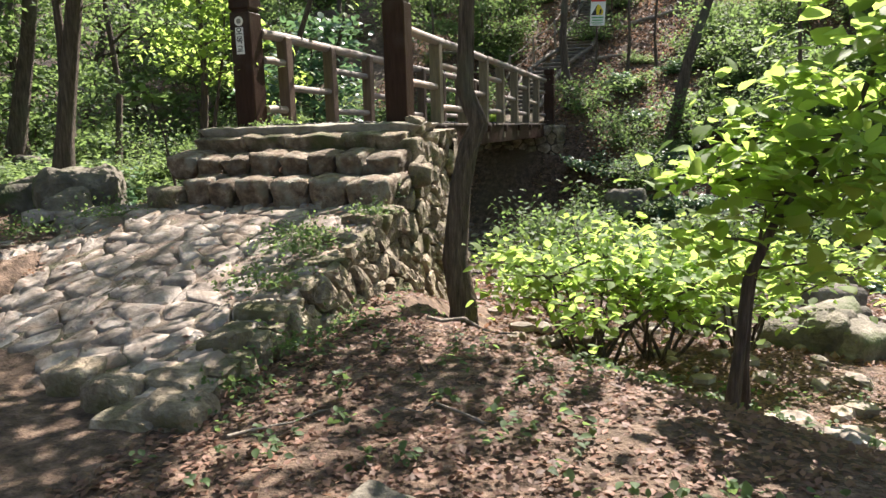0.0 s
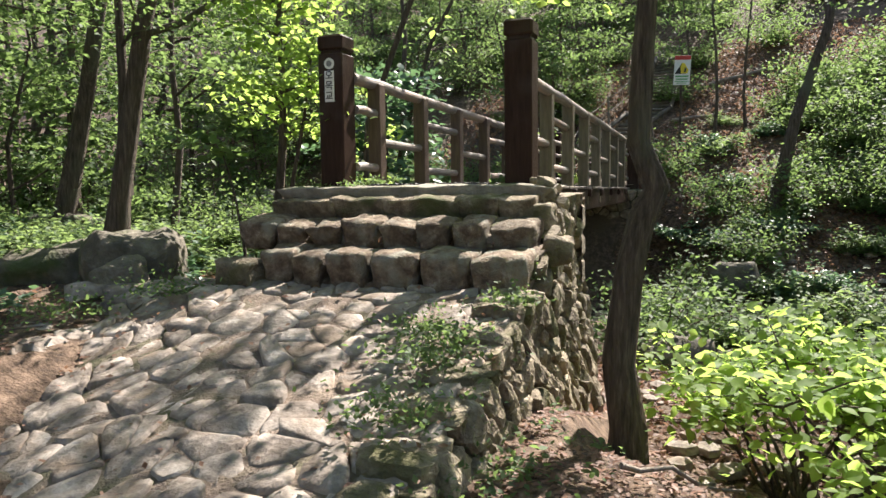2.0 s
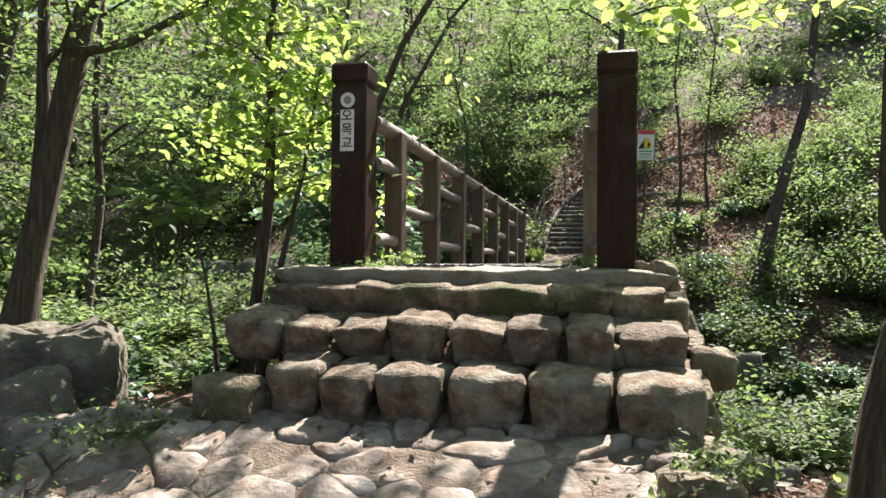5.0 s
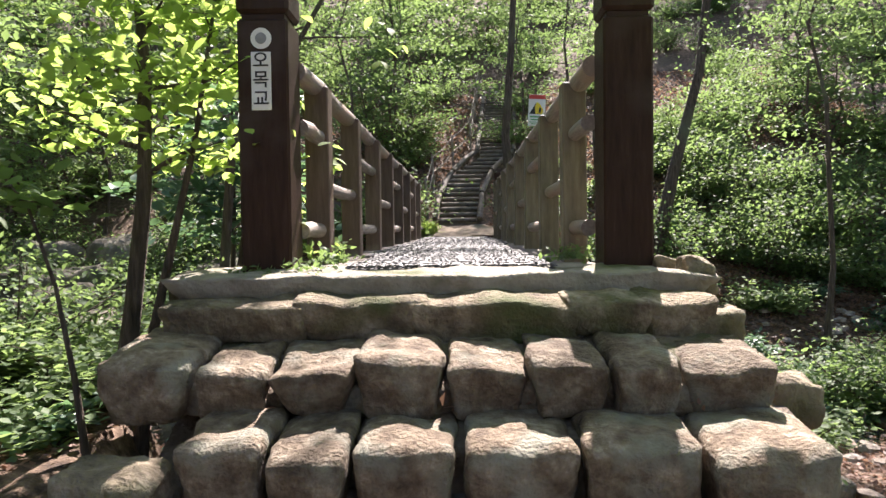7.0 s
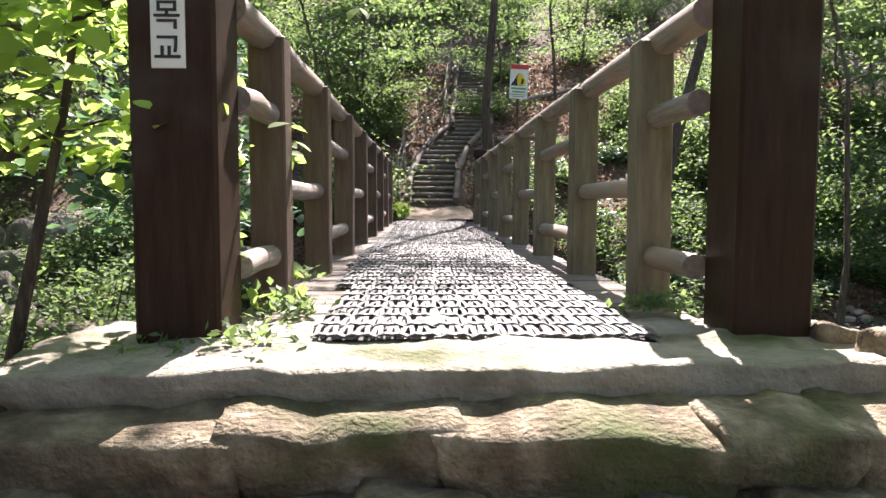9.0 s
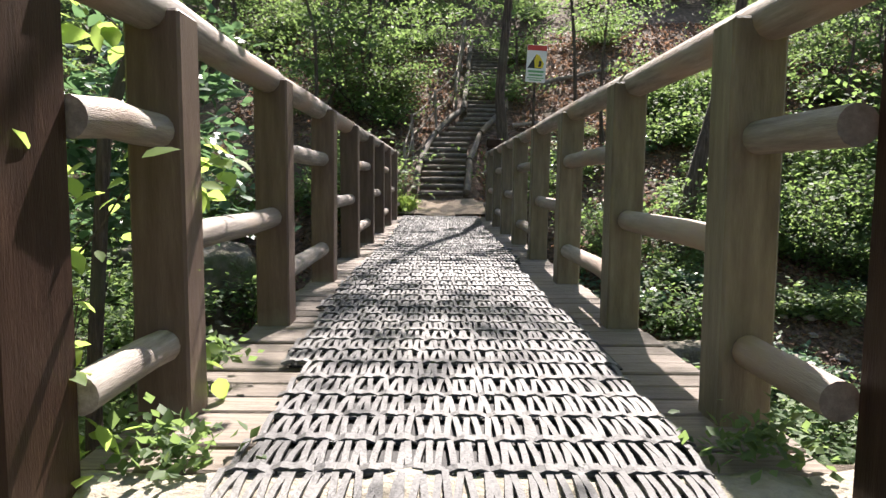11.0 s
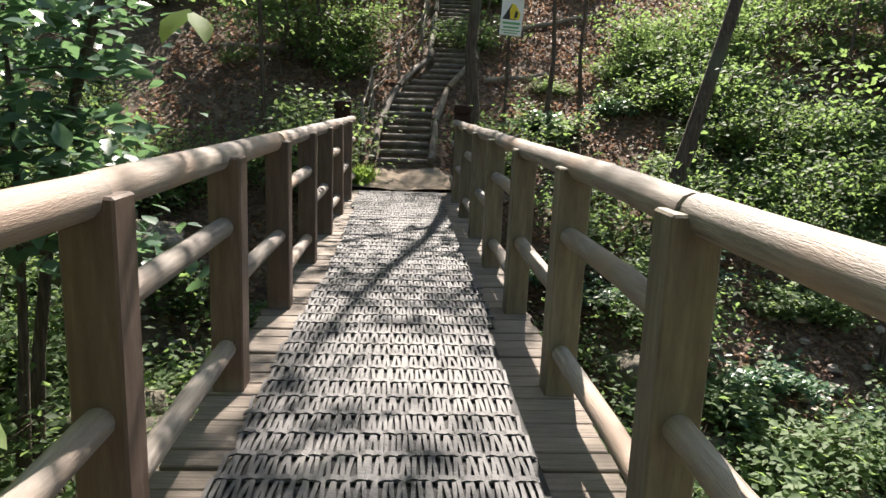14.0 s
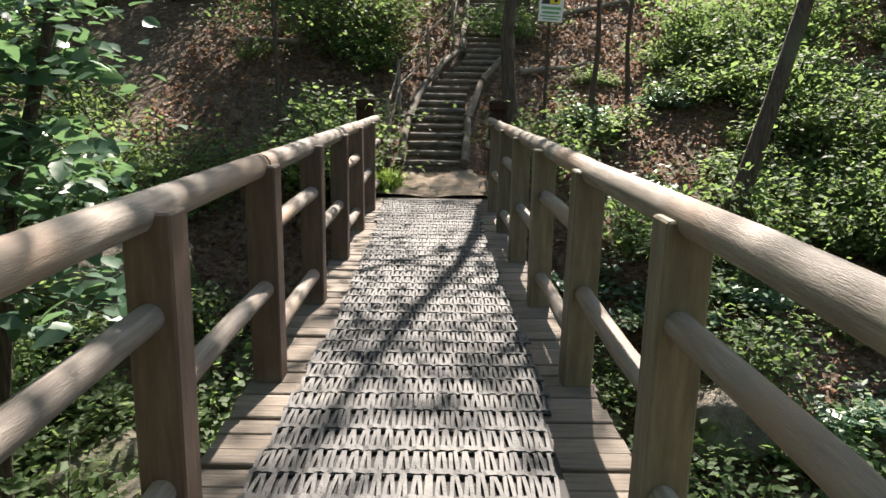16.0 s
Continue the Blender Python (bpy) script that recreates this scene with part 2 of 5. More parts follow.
def under(ob, parent):
    """Parents ob and keeps its place in the world."""
    ob.parent = parent
    ob.matrix_parent_inverse = Matrix.Translation(parent.location).inverted()
    return ob


def smooth01(a, b, x):
    t = np.clip((x - a) / (b - a), 0, 1)
    return t * t * (3 - 2 * t)


def rolling(x, y, s, k=0):
    return np.sin(x * s + 1.3 + k) * np.cos(y * s * 1.13 + 0.7 * k) + 0.5 * np.sin(x * s * 2.3 - y * s * 1.7 + k)


DECK = 1.51


def ramp_front(x):
    """The slanting lower edge of the paved ramp."""
    return 4.15 + 0.42 * np.clip(-2.4 - np.asarray(x, float), 0, 4)


def ramp_z(x, y):
    f = ramp_front(x)
    t = np.clip((np.asarray(y, float) - f) / (7.4 - f), 0, 1)
    return 0.65 * t ** 1.1 + 0.1 * np.clip(np.asarray(y, float) - 7.4, 0, 0.5)


def stair_x(i):
    """Middle of the hillside stairs at the i-th step."""
    return -3.79 + 0.02 * np.clip(i, 0, 40) + 0.8 * smooth01(8, 14, np.asarray(i, float))


def ground_z(x, y):
    """Height of the forest floor: near bank, stream bed, far hillside."""
    x, y = np.asarray(x, float), np.asarray(y, float)
    edge = np.where(x > -2, 9.3 - 0.7 * np.minimum(x + 2, 9), 9.8 + 0.12 * (-2 - x) + 1.6 * smooth01(-5.0, -6.2, x))
    bed = -1.2 + 0.15 * np.clip(-5 - x, 0, 40) + 0.38 * smooth01(15.5, 11.5, y + 0.5 * np.clip(x + 1, 0, 9)) * smooth01(-5, -3, x)
    left = smooth01(-4.6, -5.6, x)
    near = left * (np.clip(0.075 * (y - 1), 0, 0.75) + 0.05 * np.clip(-7 - x, 0, 6) + 0.25 * np.clip(-13 - x, 0, 40)) + 0.02 * rolling(x, y, 1.3)
    near = near + 0.3 * np.clip(-2.5 - y, 0, 30) * 0.5
    fall = smooth01(edge - np.where(x > -3, 3.0, 2.0), edge, y)
    z = near * (1 - fall) + bed * fall
    y = y + 1.2                          # the far bank begins where the bridge ends
    far_edge = 19.6 + 0.12 * np.minimum(x + 4, 12) * (x > -4) - 0.1 * (x + 4) * (x < -4)
    gentle = np.maximum(smooth01(-2.3, -0.3, x), smooth01(-5.6, -8.5, x))
    up = smooth01(far_edge - 4.6 * gentle, far_edge + 2.7 + 1.2 * gentle, y)
    on_path = np.exp(-((x - stair_x((y - 23.0) / 0.265)) / 1.6) ** 2)
    hill = DECK + 0.24 * smooth01(22.1, 23.0, y) + 0.5 * np.clip(y - 23.0, 0, 9) + 0.56 * np.clip(y - 32.0, 0, 45) + 0.3 * np.clip(y - 76, 0, 80)
    hill = hill + (1 - on_path) * (0.16 * rolling(x, y, 0.5) + 0.25 * smooth01(23, 30, y)) + 0.1 * np.clip(x + 1.5, 0, 20) * smooth01(20, 23, y) - 0.02 * np.clip(-x - 6, 0, 20)
    z = z * (1 - up) + hill * up
    z = z + 0.09 * rolling(x, y, 0.9, 2) * fall * (1 - up) + 0.12 * np.clip(np.abs(x + 3) - 18, 0, 60) * (1 - up)
    return z


def gz(x, y):
    return float(ground_z(x, y))


# ---------------------------------------------------------------- ground
def axis(lo, hi, fine_lo, fine_hi, step, grow=1.25):
    a = list(np.arange(fine_lo, fine_hi, step))
    s, p = step, a[0]
    while p > lo:
        s *= grow
        p -= s
        a.insert(0, p)
    s, p = step, a[-1]
    while p < hi:
        s *= grow
        p += s
        a.append(p)
    return np.array(a)


def build_ground():
    xs, ys = axis(-220, 220, -16, 9, 0.28), axis(-220, 260, -3, 34, 0.28)
    X, Y = np.meshgrid(xs, ys, indexing="ij")
    Z = ground_z(X, Y)
    rng = np.random.default_rng(3)
    Z = Z + rng.normal(0, 0.012, Z.shape)
    v = np.stack([X, Y, Z], -1).reshape(-1, 3)
    nx, ny = len(xs), len(ys)
    i, j = np.meshgrid(np.arange(nx - 1), np.arange(ny - 1), indexing="ij")
    a = (i * ny + j).ravel()
    f = np.stack([a, a + ny, a + ny + 1, a + 1], -1)
    me = bpy.data.meshes.new("ground")
    me.from_pydata(v.tolist(), [], f.tolist())
    me.materials.append(M_GROUND)
    me.polygons.foreach_set("use_smooth", [True] * len(me.polygons))
    tagged(new("ground", me), "forest floor of dry brown leaf litter and bare earth", "ground", kind="structure")


build_ground()


# ---------------------------------------------------------------- stones
def cells(points, box, nearest=16):
    """Voronoi polygons of points in the plane, cut to a box."""
    x0, x1, y0, y1 = box
    out = []
    P = np.array(points)
    for k, p in enumerate(P):
        poly = [(x0, y0), (x1, y0), (x1, y1), (x0, y1)]
        d = np.hypot(*(P - p).T)
        for q in P[np.argsort(d)[1:nearest + 1]]:
            m, n = (p + q) / 2, q - p
            res = []
            for i in range(len(poly)):
                a, b = poly[i], poly[(i + 1) % len(poly)]
                da = (a[0] - m[0]) * n[0] + (a[1] - m[1]) * n[1]
                db = (b[0] - m[0]) * n[0] + (b[1] - m[1]) * n[1]
                if da <= 0:
                    res.append(a)
                if (da < 0) != (db < 0) and da != db:
                    t = da / (da - db)
                    res.append((a[0] + t * (b[0] - a[0]), a[1] + t * (b[1] - a[1])))
            poly = res
            if len(poly) < 3:
                break
        if len(poly) >= 3:
            out.append(poly)
    return out


def scatter(rng, x0, x1, y0, y1, sx, sy, jitter=0.38):
    pts = []
    for j, y in enumerate(np.arange(y0 + sy / 2, y1, sy)):
        for x in np.arange(x0 + sx / 2 - (j % 2) * sx / 2, x1 + sx / 2, sx):
            pts.append((x + rng.uniform(-jitter, jitter) * sx, y + rng.uniform(-jitter, jitter) * sy))
    return pts


def rough_poly(rng, poly, gap):
    """Shrinks a cell by the joint and wears its corners round."""
    c = np.mean(poly, 0)
    p = np.array(poly)
    size = np.mean(np.hypot(*(p - c).T))
    p = c + (p - c) * max(0.3, 1 - gap / size)
    res = []
    for i in range(len(p)):
        a, b, d = p[i - 1], p[i], p[(i + 1) % len(p)]
        if min(np.hypot(*(a - b)), np.hypot(*(d - b))) < 0.02:
            res.append(b)
            continue
        k = rng.uniform(0.08, 0.26)
        res += [b + (a - b) * k, b + (d - b) * k]
    return np.array(res), c, size


def pebble(rng, poly, gap, depth, proud, place):
    """A stone with a sunk foot, a worn shoulder and an uneven domed face. place(u, v, h) gives the point."""
    p, c, size = rough_poly(rng, poly, gap)
    n = len(p)
    tilt = rng.normal(0, 0.1, 2)
    lift = rng.uniform(-0.012, 0.022)
    v, f = [], []
    for s, h in ((1.0, -depth), (1.0, proud * 0.15), (0.88, proud * 0.75), (0.5, proud)):
        for q in p:
            w = c + (q - c) * s
            hh = h if h < 0 else h + lift + float(tilt @ (w - c)) + rng.normal(0, 0.007)
            v.append(place(w[0], w[1], hh))
    v.append(place(c[0], c[1], proud + lift + rng.normal(0, 0.008)))
    for r in range(3):
        for i in range(n):
            j = (i + 1) % n
            f.append((r * n + i, r * n + j, (r + 1) * n + j, (r + 1) * n + i))
    for i in range(n):
        f.append((3 * n + i, 3 * n + (i + 1) % n, 4 * n))
    return Geo().add(v, f)


def block(rng, x0, x1, y0, y1, z0, z1, worn=0.3, lump=0.02, cuts=4, freq=6.0):
    """A hewn stone block: a box with worn, rounded and uneven faces."""
    g = Geo()
    vs, fs, idx = [], [], {}
    h = Vector(((x1 - x0) / 2, (y1 - y0) / 2, (z1 - z0) / 2))
    c = Vector(((x1 + x0) / 2, (y1 + y0) / 2, (z1 + z0) / 2))
    r = worn * min(h)
    off = Vector(rng.uniform(-50, 50, 3).tolist())
    lean = rng.normal(0, 0.05, 4)

    def vert(i, j, k):
        if (i, j, k) not in idx:
            p = Vector(((2 * i / cuts - 1) * h.x, (2 * j / cuts - 1) * h.y, (2 * k / cuts - 1) * h.z))
            core = Vector([max(-h[a] + r, min(h[a] - r, p[a])) for a in range(3)])
            d = p - core
            q = core + d.normalized() * r if d.length > 1e-6 else p
            q.x *= 1 + lean[0] * p.z / h.z + lean[1] * p.y / h.y
            q.z *= 1 + lean[2] * p.x / h.x + 0.7 * lean[3] * p.y / h.y
            q += Vector(noise.noise_vector((q + off) * freq)) * lump + Vector(noise.noise_vector((q + off) * freq * 2.3)) * lump * 0.45
            idx[i, j, k] = len(vs)
            vs.append(c + q)
        return idx[i, j, k]

    for a in range(cuts):
        for b in range(cuts):
            for s in (0, cuts):
                for o, m in ((0, lambda u, w: (s, u, w)), (1, lambda u, w: (w, s, u)), (2, lambda u, w: (u, w, s))):
                    q = [vert(*m(a, b)), vert(*m(a + 1, b)), vert(*m(a + 1, b + 1)), vert(*m(a, b + 1))]
                    fs.append(q if s else q[::-1])
    return g.add(vs, fs)


# approach ramp: packed core, flagstones, battered side wall
RX0, RX1 = -5.5, -2.36


def build_ramp():
    rng = np.random.default_rng(11)
    ramp = tagged(new("stone_ramp"), "sloping ramp paved with rough grey fieldstones, mossy right edge", "ramp", kind="structure")
    core = Geo()
    xs, ys = np.linspace(RX0 + 0.05, RX1 - 0.08, 13), np.linspace(4.2, 9.75, 22)

    def top(x, y):
        return float(ramp_z(x, y)) - 0.016 if y < 7.85 else float(np.interp(y, (7.85, 8.4, 8.8, 9.75), (0.6, 0.85, 1.15, 1.25)))

    nx, ny = len(xs), len(ys)
    core.add([(x if y < 7.85 else max(x, -4.95), y, top(x, y) + 0.012 * math.sin(9 * x + 4 * y) - 0.03 * (ramp_front(x) > y)) for x in xs for y in ys], [(i * ny + j, (i + 1) * ny + j, (i + 1) * ny + j + 1, i * ny + j + 1) for i in range(nx - 1) for j in range(ny - 1)])
    for k, x in ((0, xs[0]), (nx - 1, xs[-1])):
        vs = [p for y in ys for e in [x if y < 7.85 else max(x, -4.95)] for p in ((e, y, top(x, y)), (e + (0.18 if k else 0), y, -1.5))]
        core.add(vs, [(2 * j, 2 * j + 2, 2 * j + 3, 2 * j + 1) for j in range(ny - 1)])
    part("core", core, M_JOINT, ramp)
    for poly in cells(scatter(rng, RX0 - 0.9, RX1, 4.0, 7.75, 0.31, 0.2, 0.8), (RX0 - 0.95, RX1, 3.95, 7.8)):
        cx, cy = np.mean(poly, 0)
        if cy < ramp_front(cx) + rng.normal(0.08, 0.05) or (cx < RX0 - 0.3 and rng.random() < 0.5):
            continue
        g = pebble(rng, poly, 0.01, 0.09, rng.uniform(0.006, 0.03), lambda u, v, h: (u, v, max(float(ramp_z(u, v)), gz(u, v) if u < RX0 else -9) - 0.02 + h))
        part("stone", g, M_RAMPSTONE, ramp, smooth=True)


def wall_top(y):
    return np.interp(y, (4.1, 4.5, 5.6, 7.4, 7.9, 8.3, 8.75, 9.0, 9.8), (0.0, 0.05, 0.27, 0.66, 0.78, 1.0, 1.2, 1.36, 1.4))


def build_wall():
    rng = np.random.default_rng(12)
    wall = tagged(new("wall_retaining"), "battered fieldstone retaining wall beside the ramp", "wall", kind="structure")

    def face(u, v, h):
        z = min(v, float(wall_top(u)))
        return (RX1 - 0.03 + 0.16 * max(0.0, 0.9 - z) ** 1.2 * 0.8 + h, u, z)

    for poly in cells(scatter(rng, 4.1, 9.8, -1.1, 1.5, 0.18, 0.25, 0.5), (4.1, 9.8, -1.1, 1.5)):
        c = np.mean(poly, 0)
        if c[1] > wall_top(c[0]) + 0.02 or c[1] < gz(-2.2, c[0]) - 0.25:
            continue
        part("stone", pebble(rng, poly, 0.013, 0.2, rng.uniform(0.02, 0.075), face), M_STONE, wall)

    def front(u, v, h):
        return (-u, 9.75 + h, min(v, 1.35))

    for poly in cells(scatter(rng, 2.3, 5.5, -1.2, 1.4, 0.3, 0.24), (2.3, 5.5, -1.2, 1.4)):
        part("stone", pebble(rng, poly, 0.013, 0.15, rng.uniform(0.02, 0.05), front), M_STONE, wall)
    # kerb stones down the open edge of the ramp
    y = 4.15
    while y < 7.5:
        d = rng.uniform(0.26, 0.5)
        z = float(ramp_z(RX1, y + d / 2))
        part("kerb_stone", block(rng, RX1 - 0.28 + rng.uniform(-0.04, 0.03), RX1 + rng.uniform(0.0, 0.07), y, y + d - 0.02, z - 0.22, z + rng.uniform(0.0, 0.05), 0.5, 0.03), M_STONE, wall)
        y += d


def hewn(rng, x0, x1, y0, y1, z0, z1, taper=0.12, fall=0.05, worn=0.3, lump=0.02, cuts=11):
    """A roughly hewn step stone: narrower foot, top falling to the front, chipped edges and pitted faces."""
    g = block(rng, x0, x1, y0, y1, z0, z1, worn, lump, cuts, 5.0)
    off = Vector(rng.uniform(-50, 50, 3).tolist())
    cx = (x0 + x1) / 2 + rng.uniform(-0.03, 0.03)
    skew, bow = rng.uniform(-0.1, 0.1), rng.uniform(0.03, 0.09)

    def shape(p):
        p = Vector(p)
        w, d = (z1 - p.z) / (z1 - z0), (y1 - p.y) / (y1 - y0)
        u = (p.x - cx) / (x1 - x0)
        p.x = cx + (p.x - cx) * (1 - taper * w)
        p.y += skew * (p.x - cx) + bow * w * w * d + 0.3 * bow * u * u * d
        p.z -= fall * d * d * (1 - w)
        q = (p + off) * 9
        p += Vector(noise.noise_vector(q)) * 0.014 + Vector(noise.noise_vector(q * 2.6)) * 0.008
        chip = noise.noise((p + off) * 4.0)
        p.z -= 0.035 * max(0.0, chip - 0.1) * (1 - w)
        return p

    g.v = [tuple(shape(p)) for p in g.v]
    return g


def build_steps():
    rng = np.random.default_rng(13)
    courses = [("lower", (-4.7, -4.38, -4.08, -3.7, -3.27, -2.84, -2.4), 7.66, 8.3, 0.6, 0.985, 0.13, 0.035),
               ("middle", (-5.14, -4.76, -4.45, -4.11, -3.76, -3.42, -3.12, -2.82, -2.43), 8.04, 8.72, 0.97, 1.235, 0.16, 0.055),
               ("upper", (-5.03, -4.42, -3.86, -3.22, -2.86, -2.55), 8.46, 9.05, 1.19, 1.425, 0.02, 0.055)]
    labels = {"lower": "lowest step of big rough granite blocks, mossy and dappled", "middle": "middle step of squarish worn granite blocks", "upper": "top step of long flat stones with moss"}
    for name, cuts, y0, y1, z0, z1, taper, fall in courses:
        step = tagged(new("stone_step"), labels[name], "step", group="steps up to the bridge", kind="structure")
        gap = 0.012 if name != "upper" else -0.016
        for a, c in zip(cuts, cuts[1:]):
            dz, dy = rng.uniform(-0.035, 0.01), rng.uniform(-0.05, 0.05)
            if name == "upper":
                dz, dy = dz * 0.5, dy * 0.6
            part("stone_block", hewn(rng, a + gap, c - gap, y0 + dy, y1, z0 - 0.03 + rng.uniform(-0.02, 0.03), z1 + dz, taper, fall, 0.3 if name != "upper" else 0.16), M_STEP if name != "upper" else M_TOPSTEP, step, smooth=True)
        x0, x1 = cuts[0], cuts[-1]
        if name == "upper":
            part("soil", Geo().box(x0 + 0.1, x1 - 0.1, y0 + 0.3, 9.7, 1.0, 1.395, 0.02), M_MORTAR, step)
        else:
            # earth trodden into the ledge and small packing stones under the blocks
            part("soil", hewn(rng, x0 + 0.06, x1 - 0.06, y0 + 0.26, y1 + 0.2, z0 - 0.1, z1 - 0.012, 0, 0.09, 0.15, 0.02, 22), M_JOINT, step, smooth=True)
            for c in cuts[1:-1]:
                s = rng.uniform(0.05, 0.09)
                part("packing_stone", block(rng, c - s, c + s * 0.9, y0 + 0.08, y0 + 0.3, z0 - 0.04, z0 + 1.6 * s, 0.6, 0.015, 4), M_STEP, step, smooth=True)
    # low stones that edge the steps
    edge = [(-4.9, 7.74, 0.74, 0.36), (-5.62, 7.7, 0.55, 0.26), (-2.55, 8.62, 1.2, 0.3), (-2.52, 8.86, 1.46, 0.18), (-2.6, 9.05, 1.47, 0.13), (-2.3, 8.35, 0.95, 0.25), (-2.3, 4.36, -0.04, 0.36), (-2.75, 4.45, 0.0, 0.32), (-3.15, 4.6, 0.02, 0.3)]
    for x, y, z, s in edge:
        ob = part("edge_stone", block(rng, -s / 2, s / 2, -s * 0.4, s * 0.4, -0.12, s * 0.38, 0.38, 0.04, 7), M_STONE, None, smooth=True)
        ob.location = (x, y, z)
        tagged(ob, "rounded mossy edging stone at the steps and ramp", "stone", "edging stones")


build_ramp()
build_wall()
build_steps()


# ---------------------------------------------------------------- footbridge
LX, RX = -4.51, -3.045          # inner faces of the rail posts
PW, PD = 0.15, 0.15
POSTS = [9.82] + [11.115 + 1.39 * i for i in range(7)]
END = 20.72


def build_bridge():
    rng = np.random.default_rng(21)
    bridge = tagged(new("footbridge"), "timber footbridge with brown posts and weathered log rails over the stream", "bridge")
    # sill of concrete at the near end
    sill = tagged(part("sill", hewn(rng, -5.02, -2.53, 8.68, 9.42, 1.2, 1.492, 0.0, 0.02, 0.14, 0.018, 26), M_CONCRETE, bridge, smooth=True), "worn concrete sill")
    # girders and cross beams
    for x in (-4.58, -3.78, -2.97):
        part("girder", Geo().box(x - 0.06, x + 0.07, 9.5, 20.75, 1.12, 1.44, 0.01), M_BROWN, bridge)
    for y in POSTS:
        part("cross_beam", Geo().box(-4.72, -2.84, y - 0.06, y + 0.06, 1.32, 1.439, 0.01), M_BROWN, bridge)
    # planks
    y, planks = 9.43, []
    for k in range(4):
        planks.append(Geo().box(-4.675, -2.88, -0.066, 0.066, -0.035, 0.0, 0.006, Matrix.Rotation(rng.normal(0, 0.002), 4, "Z")).mesh("plank", M_PLANK))
    while y < 20.6:
        ob = part("plank", planks[rng.integers(4)], M_PLANK, bridge)
        ob.location = (rng.normal(0, 0.008), y + 0.07, 1.475 + rng.normal(0, 0.0015))
        y += 0.142
    post = Geo().box(-PW / 2, PW / 2, -PD / 2, PD / 2, -0.28, 1.118, 0.008).mesh("post", M_POST)
    olive = post.copy()
    olive.materials[0] = M_POST_OLIVE
    for side, x in ((-1, LX - PW / 2), (1, RX + PW / 2)):
        spots = POSTS
        for y in spots:
            ob = part("post", post if side < 0 else olive, M_POST, bridge)
            ob.location = (x, y, 1.478)
            ob.rotation_euler = (rng.normal(0, 0.004), rng.normal(0, 0.006), 0)
        # log rails, let into the posts
        stations = [9.3] + spots + [END]
        ox = x + side * 0.025
        for i in range(len(stations) - 1):
            a, b = stations[i], stations[i + 1]
            j = [rng.normal(0, 0.006) for _ in range(6)]
            def log(z, r, x=x, a=a, b=b, j=j):
                return Geo().tube([(x + j[0], a + 0.005, z), (x + j[1], a + (b - a) * 0.33, z + j[2]), (x + j[3], a + (b - a) * 0.66, z + j[4]), (x + j[5], b - 0.005, z)], [r, r, r, r], 14)
            if i % 2 == 0:
                part("top_rail", log(DECK + 1.08, 0.06, x=ox, b=stations[min(i + 2, len(stations) - 1)]), M_RAIL, bridge, smooth=True)
            if i % 2 == 0:
                part("rail", log(DECK + 0.765, 0.046), M_RAIL, bridge, smooth=True)
                part("rail", log(DECK + 0.18, 0.046), M_RAIL, bridge, smooth=True)
            else:
                part("rail", log(DECK + 0.465, 0.046), M_RAIL, bridge, smooth=True)
    # gate posts with a grooved neck and a bevelled cap
    for nm, x, y, w, h in (("gate_post", -4.72, 9.17, 0.27, 1.5), ("gate_post", -2.805, 9.17, 0.26, 1.48), ("gate_post", -4.76, END + 0.1, 0.26, 1.4), ("gate_post", -2.83, END + 0.1, 0.26, 1.4)):
        base = DECK - 0.03
        g = Geo().box(x - w / 2, x + w / 2, y - w / 2, y + w / 2, base - 0.1, base + h - 0.17, 0.012)
        g.box(x - w / 2 + 0.02, x + w / 2 - 0.02, y - w / 2 + 0.02, y + w / 2 - 0.02, base + h - 0.171, base + h - 0.139, 0.004)
        gp = part(nm, g, M_BROWN, bridge)
        part("cap", Geo().box(x - w / 2 - 0.006, x + w / 2 + 0.006, y - w / 2 - 0.006, y + w / 2 + 0.006, base + h - 0.14, base + h + 0.01, 0.02), M_BROWN, gp)
        if y < 10 and x < -4:
            f = y - w / 2
            part("emblem", Geo().tube([(x - 0.005, f - 0.006, base + 1.225), (x - 0.005, f + 0.004, base + 1.225)], [0.055, 0.055], 24), M_WHITE, gp, "round pale emblem")
            part("emblem_mark", Geo().tube([(x - 0.005, f - 0.009, base + 1.225), (x - 0.005, f - 0.004, base + 1.225)], [0.03, 0.03], 16), M_METAL, gp, "grey mark on the emblem")
            plate = part("name_plate", Geo().box(x - 0.06, x + 0.045, f - 0.006, f + 0.003, base + 0.85, base + 1.155, 0.002), M_WHITE, gp, "white name plate with black letters")
            for k, ch in enumerate("오목교"):
                cu = bpy.data.curves.new("letter", "FONT")
                cu.body, cu.size, cu.align_x, cu.align_y, cu.extrude, cu.offset = ch, 0.095, "CENTER", "CENTER", 0.001, 0.0012
                cu.materials.append(M_BLACK)
                ob = new("letter", cu)
                ob.parent = gp
                ob.matrix_basis = pose(x - 0.008, f - 0.008, base + 1.105 - 0.1 * k, 90)
    return bridge


bridge = build_bridge()


